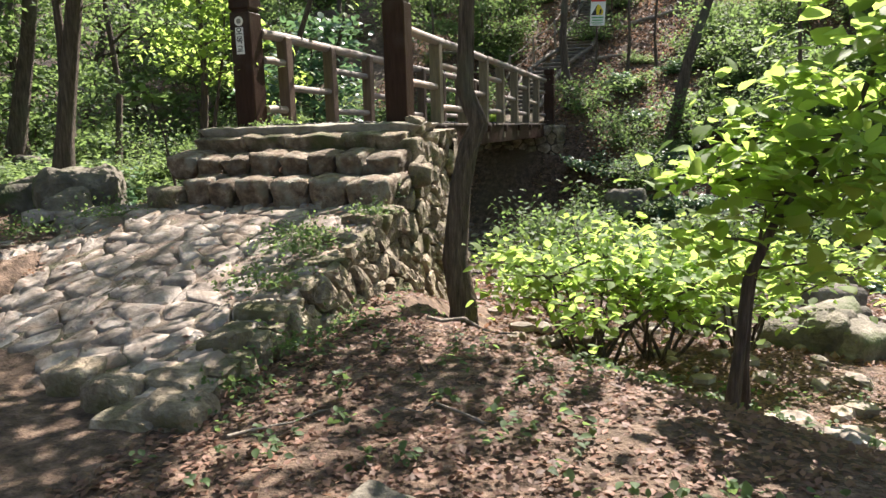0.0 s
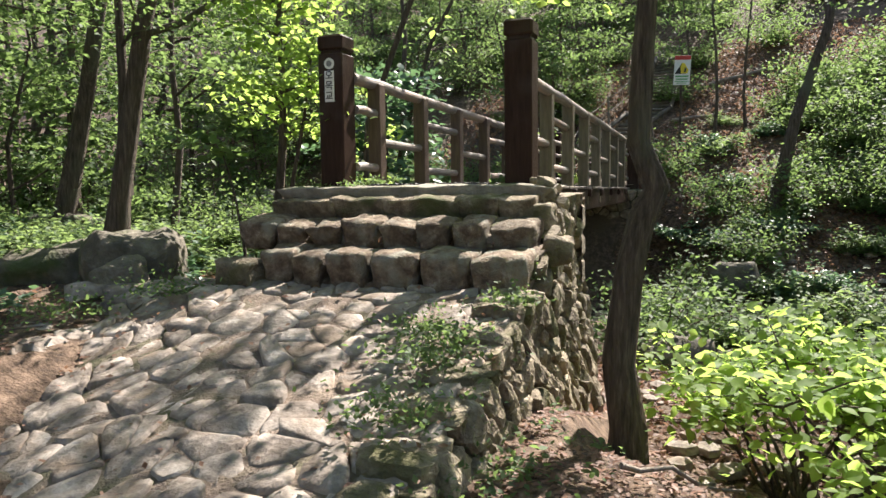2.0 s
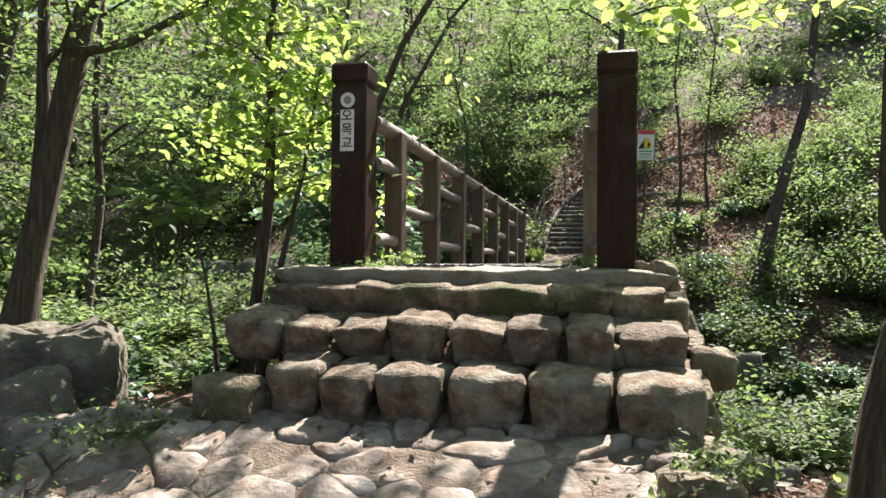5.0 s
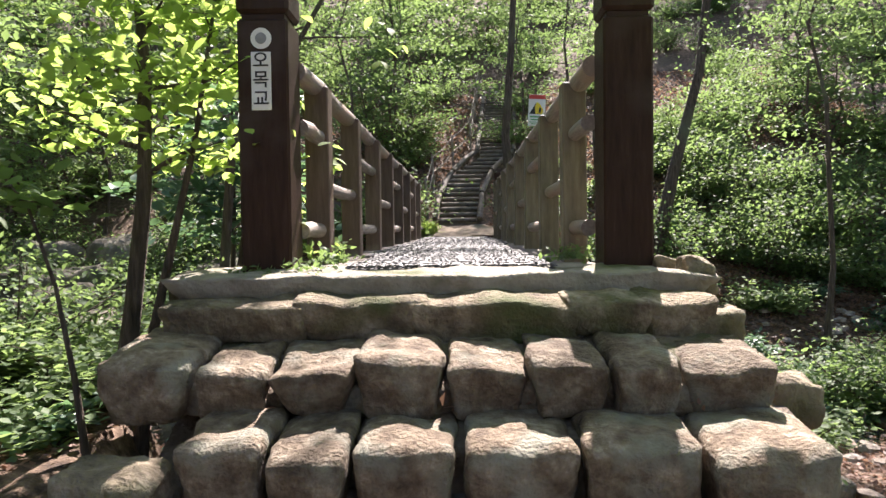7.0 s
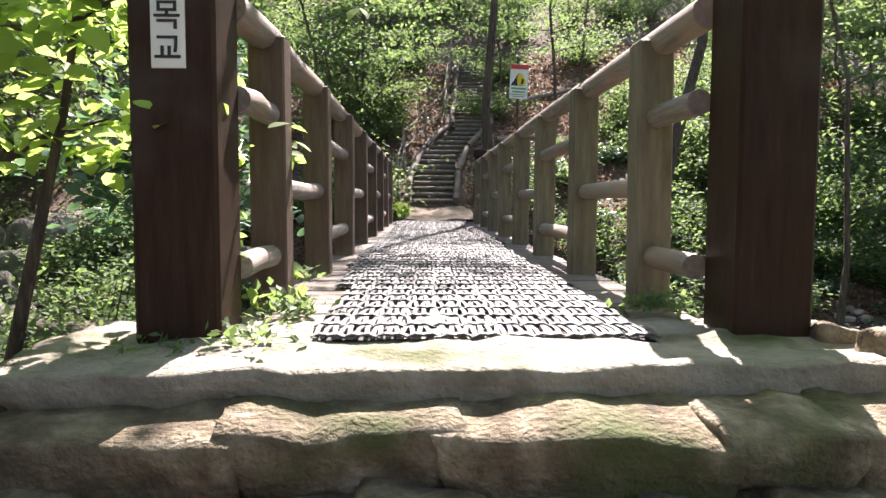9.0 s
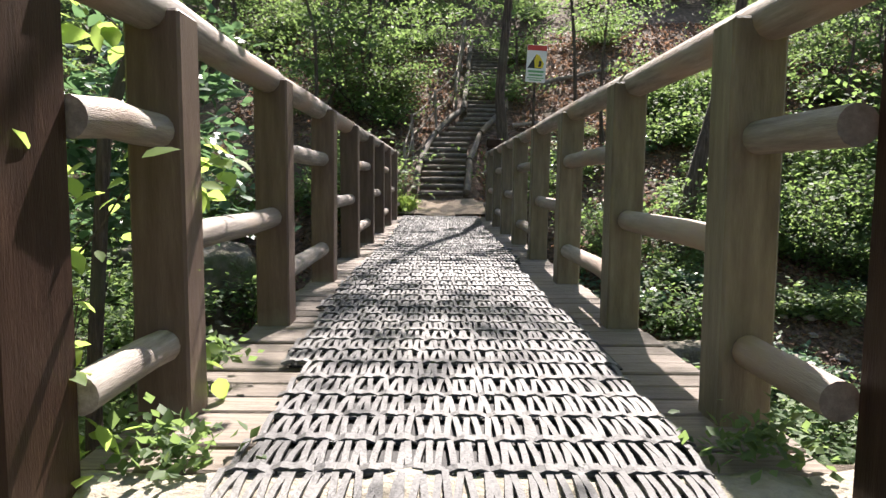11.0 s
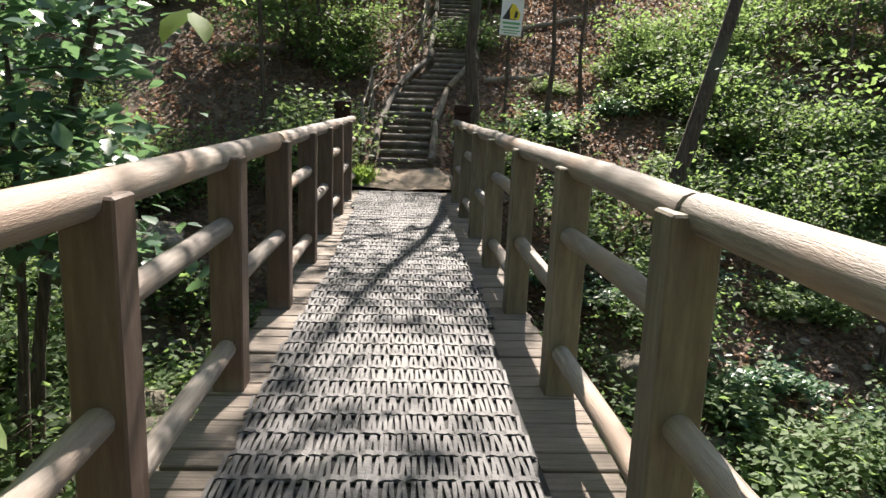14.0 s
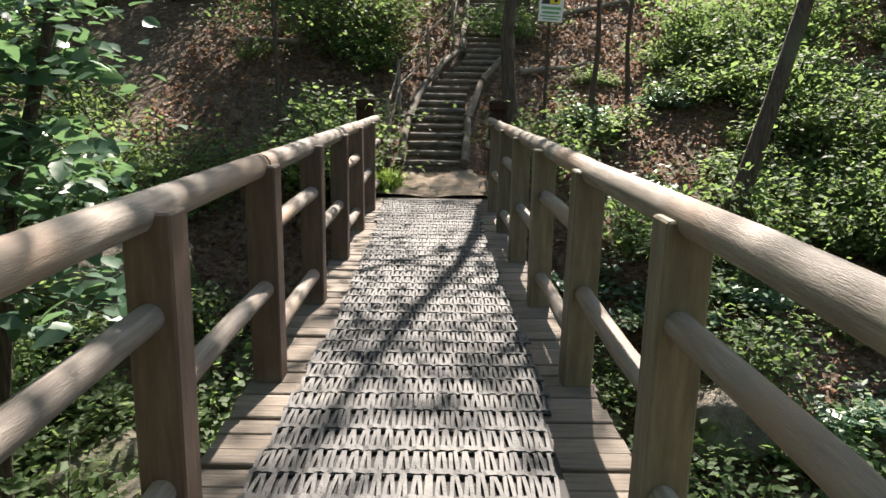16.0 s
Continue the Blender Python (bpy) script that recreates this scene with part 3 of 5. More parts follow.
# woven rubber mats along the deck
def build_mat(y0, y1, x0, x1, seed, skew=0.0):
    rng = np.random.default_rng(seed)
    mat = tagged(new("rubber_mat"), "woven black rubber walkway mat, worn grey, lying on the deck", "mat", "mats along the bridge")
    z = DECK - 0.032
    rows = max(2, round((y1 - y0) / 0.19))
    dy = (y1 - y0) / rows
    pitch = 0.05
    n = int((x1 - x0) / pitch)

    def strap(g, ax, ay, bx, by, w, za, zb, t=0.007):
        d = Vector((bx - ax, by - ay, 0)).normalized()
        s = Vector((-d.y, d.x, 0)) * w / 2
        a, b = Vector((ax, ay, za)), Vector((bx, by, zb))
        m = (a + b) / 2 + Vector((0, 0, 0.007))
        top = []
        for p, k in ((a, 1), (m, 1), (b, 1)):
            top += [p - s * k, p + s * k]
        vs = top + [p - Vector((0, 0, t)) for p in top]
        g.add(vs, [(0, 2, 3, 1), (2, 4, 5, 3), (0, 6, 8, 2), (2, 8, 10, 4), (1, 3, 9, 7), (3, 5, 11, 9), (0, 1, 7, 6), (4, 10, 11, 5)])

    straps = Geo()
    for r in range(rows):
        y = y0 + r * dy
        sway = 0.014 * math.sin(r * 1.7 + seed) + skew * (y - y0)
        for i in range(n):
            x = x0 + (i + 0.5) * pitch + sway + rng.normal(0, 0.003)
            j = rng.normal(0, 0.0035, 4)
            lift = rng.uniform(0, 0.004)
            strap(straps, x - 0.008 + j[0], y - 0.01, x - 0.019 + j[1], y + dy + 0.004, 0.0165, z + 0.02, z + 0.022 + lift)
            strap(straps, x + 0.008 + j[2], y - 0.01, x + 0.019 + j[3], y + dy + 0.004, 0.0165, z + 0.022, z + 0.02 + lift)
        for i in range(n):
            x = x0 + i * pitch + sway
            up = 0.008 if i % 2 else 0.0
            w = 0.03 + 0.012 * rng.random()
            strap(straps, x - 0.004, y + 0.012 + rng.normal(0, 0.004), x + pitch + 0.004, y + 0.012 + rng.normal(0, 0.004), w, z + 0.02 + up, z + 0.028 - up)
    # added dark sheet: paints the shade inside the holes of the weave
    part("hole_shade_sheet", Geo().box(x0 + 0.02, x1 - 0.02, y0, y1 - 0.01, z, z + 0.006, 0.002), M_HOLE_SHADE, mat, "dark sheet painting the shade in the holes of the mat")
    tagged(part("weave", straps, M_RUBBER, mat), kind="stuff")
    return mat


for k, (a, b, x0, x1) in enumerate([(9.0, 10.3, -4.3, -3.18), (10.31, 11.38, -4.38, -3.14), (11.39, 13.45, -4.43, -3.18), (13.46, 14.58, -4.41, -3.14), (14.59, 16.5, -4.37, -3.17), (16.51, 18.5, -4.4, -3.18), (18.51, 20.35, -4.46, -3.15)]):
    build_mat(a, b, x0, x1, 40 + k, (0.008, -0.006, 0.004)[k % 3])


# far abutment
def build_abutment():
    rng = np.random.default_rng(31)
    ab = tagged(new("wall_abutment"), "fieldstone abutment under the far end of the bridge", "wall", kind="structure")
    part("core", Geo().box(-5.0, -2.45, 20.3, 21.8, -1.4, 1.43, 0.05), M_MORTAR, ab)
    for poly in cells(scatter(rng, -5.0, -2.45, -1.3, 1.42, 0.3, 0.22), (-5.05, -2.4, -1.35, 1.42)):
        part("stone", pebble(rng, poly, 0.015, 0.1, rng.uniform(0.03, 0.07), lambda u, v, h: (u, 20.31 - h, v)), M_STONE, ab)
    for poly in cells(scatter(rng, 20.25, 21.8, -1.3, 1.42, 0.28, 0.22), (20.25, 21.8, -1.35, 1.42)):
        part("stone", pebble(rng, poly, 0.015, 0.1, rng.uniform(0.03, 0.07), lambda u, v, h: (-2.46 + h, u, v)), M_STONE, ab)


build_abutment()


# ---------------------------------------------------------------- far stairs, landing and hand rail
def stair_line(i):
    """Middle of the i-th step: x, y, z of its front edge."""
    return (float(stair_x(i)), 21.82 + 0.265 * i, DECK + 0.27 + 0.134 * (i + 1))


def build_stairs():
    rng = np.random.default_rng(33)
    st = tagged(new("hill_stairs"), "long flight of dark timber steps climbing the wooded hillside", "stairs", kind="structure")
    for i in range(38):
        x, y, z = stair_line(i)
        w = 0.44 + rng.normal(0, 0.01)
        s = tagged(new("step"))
        s.parent = st
        part("riser_log", Geo().tube([(x - w, y, z - 0.05), (x, y + rng.normal(0, 0.01), z - 0.05 + rng.normal(0, 0.006)), (x + w, y, z - 0.05)], [0.052, 0.055, 0.05], 8), M_STEPWOOD, s, smooth=True)
        part("tread", Geo().box(x - w, x + w, y - 0.02, y + 0.36, z - 0.3, z - 0.02, 0.015), M_JOINT, s)
    for side in (-1, 1):
        for k in range(0, 35, 5):
            a, b = stair_line(k), stair_line(k + 5)
            part("stringer_log", Geo().tube([(a[0] + side * 0.52, a[1] - 0.1, a[2] - 0.02), ((a[0] + b[0]) / 2 + side * 0.54, (a[1] + b[1]) / 2, (a[2] + b[2]) / 2 + 0.03), (b[0] + side * 0.52, b[1], b[2])], [0.07, 0.065, 0.06], 9, 0.2), M_STEPWOOD, st, "weathered edging log", smooth=True)
    rail = tagged(new("stair_handrail"), "leaning grey pole hand rail with ropes beside the hillside steps", "hand rail")
    for k in range(1, 37, 5):
        x, y, z = stair_line(k)
        part("post", Geo().tube([(x - 0.72, y, z - 0.4), (x - 0.76, y, z + 0.85)], [0.035, 0.03], 8), M_DEADWOOD, rail, smooth=True)
        if k < 32:
            x2, y2, z2 = stair_line(k + 5)
            for h in (0.4, 0.8):
                part("rope", Geo().tube([(x - 0.74, y, z + h), ((x + x2) / 2 - 0.74, (y + y2) / 2, (z + z2) / 2 + h - 0.06), (x2 - 0.74, y2, z2 + h)], [0.016] * 3, 6), M_DEADWOOD, rail, smooth=True)
    landing = Geo()
    xs, ys = np.linspace(-4.7, -2.8, 12), np.linspace(20.62, 21.95, 8)
    vs = [(x, y, DECK - 0.01 + 0.27 * float(smooth01(20.5, 22.0, y)) + 0.05 * math.sin(x * 3 + y * 2) * (abs(x + 3.75) > 0.6) + 0.02 * math.sin(7 * x)) for x in xs for y in ys]
    landing.add(vs, [(i * 8 + j, (i + 1) * 8 + j, (i + 1) * 8 + j + 1, i * 8 + j + 1) for i in range(11) for j in range(7)])
    tagged(part("landing", landing, M_DIRT, None, smooth=True), "trodden dirt landing at the far end of the bridge", "path", kind="structure")


build_stairs()


def build_warning():
    x, y, z = -1.79, 23.13, 4.23
    sign = tagged(new("warning_sign"), "white warning sign with red band and yellow figure on a pole", "sign")
    m = Matrix.Translation((x, y, z)) @ Matrix.Rotation(radians(3), 4, "Y")
    part("board", Geo().box(-0.21, 0.21, 0, 0.02, 0, 0.78, 0.006, m), M_WHITE, sign)
    part("red_band", Geo().box(-0.206, 0.206, -0.004, 0.0, 0.665, 0.775, 0.001, m), M_RED, sign)
    part("triangle", Geo().add([(-0.19, -0.004, 0.29), (0.11, -0.004, 0.29), (-0.02, -0.004, 0.58), (-0.19, 0, 0.29), (0.11, 0, 0.29), (-0.02, 0, 0.58)], [(0, 1, 2), (5, 4, 3), (0, 3, 4, 1), (1, 4, 5, 2), (2, 5, 3, 0)], m), M_BLACK, sign)
    part("figure", Geo().add([(-0.03, -0.008, 0.3), (0.14, -0.008, 0.3), (0.16, -0.008, 0.4), (0.06, -0.008, 0.56), (-0.01, -0.008, 0.59), (-0.05, -0.008, 0.46)], [(0, 1, 2, 3, 4, 5)], m), M_YELLOW, sign)
    part("figure_mark", Geo().add([(0.04, -0.011, 0.32), (0.1, -0.011, 0.33), (0.11, -0.011, 0.44), (0.06, -0.011, 0.46)], [(0, 1, 2, 3)], m), M_BLACK, sign)
    for w, zz, h in ((0.17, 0.225, 0.022), (0.15, 0.15, 0.018), (0.18, 0.09, 0.01), (0.13, 0.045, 0.01)):
        part("text_bar", Geo().box(-w, w, -0.004, 0.0, zz - h, zz + h, 0.001, m), M_GREENPRINT, sign)
    part("pole", Geo().tube([(x - 0.02, y + 0.05, gz(x, y) - 0.2), (x + 0.0, y + 0.05, z + 0.95)], [0.03, 0.03], 10), M_BARK, sign, "thin dark pole", smooth=True)


build_warning()


# ---------------------------------------------------------------- plants
KITE = np.array([(0, 0, 0), (-0.3, 0.42, 0.06), (0, 1, -0.04), (0.3, 0.42, 0.06)])
KITE_F = [(0, 2, 1), (0, 3, 2)]
OVAL = np.array([(0, 0, 0), (-0.26, 0.22, 0.05), (-0.33, 0.5, 0.06), (-0.16, 0.82, 0.0), (0, 1.0, -0.08), (0.16, 0.82, 0.0), (0.33, 0.5, 0.06), (0.26, 0.22, 0.05), (0, 0.5, 0.0)])
OVAL_F = [(0, 8, 1), (1, 8, 2), (2, 8, 3), (3, 8, 4), (4, 8, 5), (5, 8, 6), (6, 8, 7), (7, 8, 0)]
BLADE = np.array([(-0.04, 0, 0), (0.04, 0, 0), (-0.03, 0.5, 0.05), (0.03, 0.5, 0.05), (0, 1.0, -0.1)])
BLADE_F = [(0, 1, 3), (0, 3, 2), (2, 3, 4)]


def leaf_mesh(rng, name, P, size, mat, shape=(KITE, KITE_F), tilt=0.5, lift=0.0):
    """One mesh of many single leaves at the points P."""
    T, F = shape
    n, k = len(P), len(T)
    yaw, pitch, roll = rng.uniform(0, 2 * np.pi, n), rng.normal(lift, tilt, n), rng.normal(0, tilt, n)
    s = size * rng.uniform(0.65, 1.25, n)
    x, y, z = (np.outer(s, T[:, i]) for i in range(3))
    cr, sr = np.cos(roll)[:, None], np.sin(roll)[:, None]
    x, z = x * cr + z * sr, -x * sr + z * cr
    cp, sp = np.cos(pitch)[:, None], np.sin(pitch)[:, None]
    y, z = y * cp - z * sp, y * sp + z * cp
    cy, sy = np.cos(yaw)[:, None], np.sin(yaw)[:, None]
    x, y = x * cy - y * sy, x * sy + y * cy
    V = np.stack([x + P[:, :1], y + P[:, 1:2], z + P[:, 2:3]], -1).reshape(-1, 3)
    f = np.array(F)
    idx = (np.arange(n)[:, None, None] * k + f[None]).reshape(-1)
    me = bpy.data.meshes.new(name)
    me.vertices.add(len(V))
    me.vertices.foreach_set("co", V.ravel())
    me.loops.add(len(idx))
    me.loops.foreach_set("vertex_index", idx)
    me.polygons.add(len(idx) // 3)
    me.polygons.foreach_set("loop_start", np.arange(0, len(idx), 3))
    me.materials.append(mat)
    me.update(calc_edges=True)
    me.validate()
    return me


def clumps(rng, centres, per, radius, flat=0.35):
    C = np.repeat(np.array(centres), per, 0)
    return C + rng.normal(0, 1, C.shape) * np.array([radius, radius, radius * flat])


def limb(rng, start, heading, length, droop, n=5, wander=0.12):
    p, d, pts = Vector(start), Vector(heading).normalized(), [Vector(start)]
    for i in range(n):
        d = (d + Vector(rng.normal(0, wander, 3).tolist()) + Vector((0, 0, droop / n))).normalized()
        p = p + d * (length / n)
        pts.append(p.copy())
    return pts


def woody(rng, line, radius, limbs, reach, first, crown_rise=0.45, droop=-0.15, seg=10, twigs=4, lump=0.18):
    """Trunk along a line with limbs and twigs. Returns the geometry and the places of leaf clumps."""
    g, tips = Geo(), []
    line = [Vector(p) for p in line]
    n = len(line)
    rad = [radius * (1.35 if i == 0 else 1.0) * (1 - 0.8 * i / (n - 1)) for i in range(n)]
    g.tube(line, rad, seg, lump, float(rng.uniform(0, 99)))
    height = line[-1].z - line[0].z
    for k in range(limbs):
        t = first + (1 - first) * (k + rng.uniform(0, 0.8)) / limbs
        i = min(n - 2, int(t * (n - 1)))
        u = t * (n - 1) - i
        base = line[i].lerp(line[i + 1], u)
        a = k * 2.4 + rng.uniform(-0.5, 0.5)
        le = reach * (1.1 - 0.55 * t) * rng.uniform(0.7, 1.15)
        pts = limb(rng, base, (math.cos(a), math.sin(a), crown_rise), le, droop)
        r0 = max(0.012, radius * (1 - 0.8 * t) * 0.5)
        g.tube(pts, [r0 * (1 - 0.85 * j / 5) for j in range(6)], 6)
        tips += [tuple(p) for p in pts[2:]]
        for _ in range(twigs):
            j = int(rng.integers(1, 5))
            b = a + rng.choice([-1, 1]) * rng.uniform(0.5, 1.2)
            tw = limb(rng, pts[j], (math.cos(b), math.sin(b), 0.15), le * rng.uniform(0.25, 0.5), -0.1, 3)
            g.tube(tw, [r0 * 0.35, r0 * 0.25, r0 * 0.18, r0 * 0.1], 3)
            tips += [tuple(p) for p in tw[1:]]
    tips.append(tuple(line[-1]))
    return g, tips


def tree(name, label, at, line, radius, limbs, reach, first, seed, per=26, spread=0.3, flat=0.35, leaf=0.075, mat=None, shape=(KITE, KITE_F), droop=-0.15, rise=0.45, category="tree", group="", twigs=4, seg=10, tilt=0.5, bark=None, lump=0.18):
    rng = np.random.default_rng(seed)
    t = thing(name, label, category, at, group)
    g, tips = woody(rng, line, radius, limbs, reach, first, rise, droop, seg, twigs, lump)
    part("trunk", g, bark or M_BARK, t, smooth=True)
    P = clumps(rng, tips, per, spread, flat)
    part("crown", leaf_mesh(rng, "crown", P, leaf, mat or M_LEAF, shape, tilt), mat or M_LEAF, t)
    return t


def straight(h, lean=(0, 0), bend=0.1, seed=0, n=7):
    rng = np.random.default_rng(seed)
    w = rng.normal(0, bend, (n, 2))
    w[0] = 0
    return [(lean[0] * h * i / (n - 1) + w[i, 0], lean[1] * h * i / (n - 1) + w[i, 1], h * i / (n - 1)) for i in range(n)]


def placed(x, y, sink=0.12):
    return (x, y, gz(x, y) - sink)


# trees that stand near the walk
tree("ridged_bark_tree", "slender bent tree with deeply ridged brown bark beside the wall", (-1.68, 7.62, -0.72), [(0, 0, 0), (0.0, 0, 0.5), (-0.08, 0, 0.95), (0.0, 0, 1.6), (0.08, 0.02, 1.95), (0.17, 0.03, 2.15), (0.05, 0.03, 2.45), (0.07, 0.05, 3.1), (0.14, 0.1, 4.0), (0.25, 0.1, 5.2), (0.3, 0.2, 6.5), (0.4, 0.3, 8.0)], 0.125, 17, 3.0, 0.69, 101, per=17, spread=0.28, leaf=0.13, rise=0.3, droop=-0.2, mat=M_LEAF_BRIGHT, shape=(OVAL, OVAL_F), lump=0.35, seg=14)
tree("forked_tree", "forked grey-brown tree behind the boulder", placed(-7.6, 9.0), [(0, 0, 0), (0.12, 0.05, 0.9), (0.3, 0.1, 1.9), (0.5, 0.15, 2.9), (0.75, 0.2, 3.8), (1.1, 0.3, 5.0), (1.4, 0.4, 6.4), (1.6, 0.5, 8.0)], 0.14, 14, 3.0, 0.38, 102, per=24, spread=0.34, leaf=0.085, rise=0.35)
tree("forked_tree", "straight side stem of a forked tree behind the boulder", placed(-7.75, 9.15), [(0.25, 0, 0.9), (0.3, 0, 2.1), (0.28, 0, 3.2), (0.2, 0.1, 4.6), (0.1, 0.1, 6.4)], 0.07, 8, 1.8, 0.35, 103, per=20, spread=0.3, leaf=0.08)
tree("slim_tree", "slim leaning tree with bright leaves beside the steps", placed(-5.75, 9.45), [(0, 0, 0), (0.1, 0, 0.7), (0.2, -0.02, 1.4), (0.22, 0, 2.1), (0.15, 0.05, 2.8), (0.25, 0.1, 3.8), (0.3, 0.3, 5.2)], 0.06, 17, 0.85, 0.34, 104, per=9, spread=0.2, leaf=0.095, mat=M_LEAF_BRIGHT, shape=(OVAL, OVAL_F), rise=0.3, seg=8)
tree("slim_tree", "thin dark stem leaning across a slim tree", placed(-5.6, 9.4), [(0, 0, 0), (0.08, -0.05, 0.6), (0.25, -0.1, 1.2), (0.42, -0.1, 1.9), (0.55, -0.1, 2.7)], 0.04, 4, 0.5, 0.8, 105, per=5, spread=0.14, leaf=0.08, mat=M_LEAF_BRIGHT, shape=(OVAL, OVAL_F), seg=7)
tree("slim_tree", "thin leaning sapling at the foot of the boulders", placed(-9.6, 8.6), straight(6.5, (0.12, 0.02), 0.06, 5), 0.06, 8, 1.8, 0.35, 106, per=18, spread=0.3, leaf=0.085, seg=8)
tree("sapling", "thin arching sapling with a few large leaves beside the steps", placed(-5.55, 8.75), [(0, 0, 0), (-0.06, 0, 0.5), (-0.14, 0, 0.95), (-0.28, 0.02, 1.35), (-0.48, 0.03, 1.6)], 0.018, 5, 0.5, 0.75, 109, per=3, spread=0.1, leaf=0.13, mat=M_LEAF, shape=(OVAL, OVAL_F), rise=0.1, droop=-0.4, twigs=1, seg=7, tilt=0.4)
# sapling and shrub beside the litter slope
tree("sapling", "young tree with big bright green leaves on the stream bank", (0.48, 6.05, gz(0.48, 6.05) - 0.1), [(0, 0, 0), (0.04, 0, 0.5), (0.07, 0, 0.95), (0.2, 0, 1.3), (0.42, 0.02, 1.65), (0.62, 0.05, 2.0), (0.8, 0.1, 2.6), (0.9, 0.1, 3.2)], 0.04, 12, 0.85, 0.42, 107, per=7, spread=0.2, leaf=0.15, mat=M_LEAF_BRIGHT, shape=(OVAL, OVAL_F), rise=0.25, seg=8, tilt=0.45)
tree("sapling", "second stem of young tree with bright leaves", (0.6, 6.15, gz(0.6, 6.15) - 0.1), [(0, 0, 0), (-0.03, 0, 0.4), (-0.02, 0, 0.8), (0.03, 0.05, 1.3), (0.1, 0.1, 1.7)], 0.03, 5, 0.7, 0.6, 108, per=3, spread=0.2, leaf=0.14, mat=M_LEAF_BRIGHT, shape=(OVAL, OVAL_F), rise=0.25, seg=7, tilt=0.45)


def shrub_proto(name, label, seed, h, w, leaf, n_stems, per, mat, shape=(KITE, KITE_F), tilt=0.5, spread=0.12, group="", at=(0, 0, 0), low=1):
    rng = np.random.default_rng(seed)
    t = thing(name, label, "shrub", at, group)
    g, tips = Geo(), []
    for k in range(n_stems):
        a = 2 * math.pi * k / n_stems + rng.uniform(-0.4, 0.4)
        pts = limb(rng, (rng.normal(0, 0.06), rng.normal(0, 0.06), 0), (math.cos(a) * w, math.sin(a) * w, h * rng.uniform(0.6, 1.2)), math.hypot(h, w) * rng.uniform(0.6, 1.0), -0.35, 5, 0.16)
        r = 0.008 + 0.008 * h
        g.tube(pts, [r * (1 - 0.8 * j / 5) for j in range(6)], 4)
        tips += [tuple(p) for p in pts[low:]]
        for _ in range(3):
            j = int(rng.integers(low, 5))
            b = rng.uniform(0, 6.28)
            tw = limb(rng, pts[j], (math.cos(b), math.sin(b), 0.3), h * rng.uniform(0.2, 0.45), -0.2, 3)
            g.tube(tw, [r * 0.5, r * 0.4, r * 0.3, r * 0.15], 3)
            tips += [tuple(p) for p in tw[1:]]
    part("branchwork", g, M_BARK, t, smooth=True)
    part("foliage", leaf_mesh(rng, "foliage", clumps(rng, tips, per, spread, 0.5), leaf, mat, shape, tilt), mat, t)
    return t


# bright bush on the near bank, and its neighbours
BUSH = "bright green leafy bush on the near bank"
bush = shrub_proto("bush", BUSH, 201, 1.6, 0.62, 0.095, 9, 14, M_LEAF_BRIGHT, (OVAL, OVAL_F), 0.45, 0.13, "bushes on the near bank", placed(-0.45, 7.5), 4)
for x, y, s, r in ((-0.6, 8.3, 1.0, 70), (0.05, 8.2, 1.05, 250), (2.9, 7.6, 1.2, 300), (0.8, 8.6, 1.0, 10)):
    copy_thing(bush, Matrix.Translation(placed(x, y)) @ Matrix.Rotation(radians(r), 4, "Z") @ Matrix.Diagonal((s, s, s, 1)))
# forest undergrowth
SH = [shrub_proto("shrub", "low green woodland shrub with small leaves", 211, 0.75, 0.8, 0.08, 10, 10, M_LEAF_SHRUB, spread=0.15, group="undergrowth", at=placed(-10.2, 10.4)),
      shrub_proto("shrub", "spreading woodland shrub in dappled light", 212, 1.25, 0.9, 0.095, 12, 11, M_LEAF, spread=0.2, group="undergrowth", at=placed(-9.9, 14.6)),
      shrub_proto("shrub", "tall loose woodland shrub", 213, 1.9, 0.8, 0.1, 11, 13, M_LEAF_SHRUB, spread=0.26, group="undergrowth", at=placed(-11.2, 13.5)),
      shrub_proto("fern", "fern-like ground plant with arching fronds", 214, 0.35, 0.6, 0.1, 9, 8, M_LEAF_COOL, spread=0.07, tilt=0.35, group="undergrowth", at=placed(-6.2, 8.9))]


def gully(x, y):
    """The open floor of ferns and stones beside the steps."""
    return -9.5 < x < -5.3 and 8.0 < y < 14.0


def scatter_copies(proto, spots, rng, lo=0.7, hi=1.3, skip=None):
    for x, y in spots:
        s, turn, tall = rng.uniform(lo, hi), rng.uniform(0, 6.28), rng.uniform(0.8, 1.15)
        if skip and skip(x, y):
            continue
        copy_thing(proto, Matrix.Translation(placed(x, y, 0.05)) @ Matrix.Rotation(turn, 4, "Z") @ Matrix.Diagonal((s, s, s * tall, 1)))


rng = np.random.default_rng(77)


def region(n, x0, x1, y0, y1, keep=lambda x, y: True):
    out = []
    while len(out) < n:
        x, y = rng.uniform(x0, x1), rng.uniform(y0, y1)
        if keep(x, y):
            out.append((x, y))
    return out


def off_path(x, y):
    """Clear of the walk, the ramp, the bridge and the stairs."""
    if -7.0 < x < -1.9 and -4 < y < 9.6:
        return False
    if -5.9 < x < -1.8 and 9.5 <= y < 21.6:
        return False
    if 21.3 <= y < 34 and abs(x - float(stair_x((y - 21.8) / 0.265))) < 1.35:
        return False
    return not (-2.5 < x < 3.4 and y < 6.2) and not (x > 1.2 and y < 9.5 and x + y < 13)


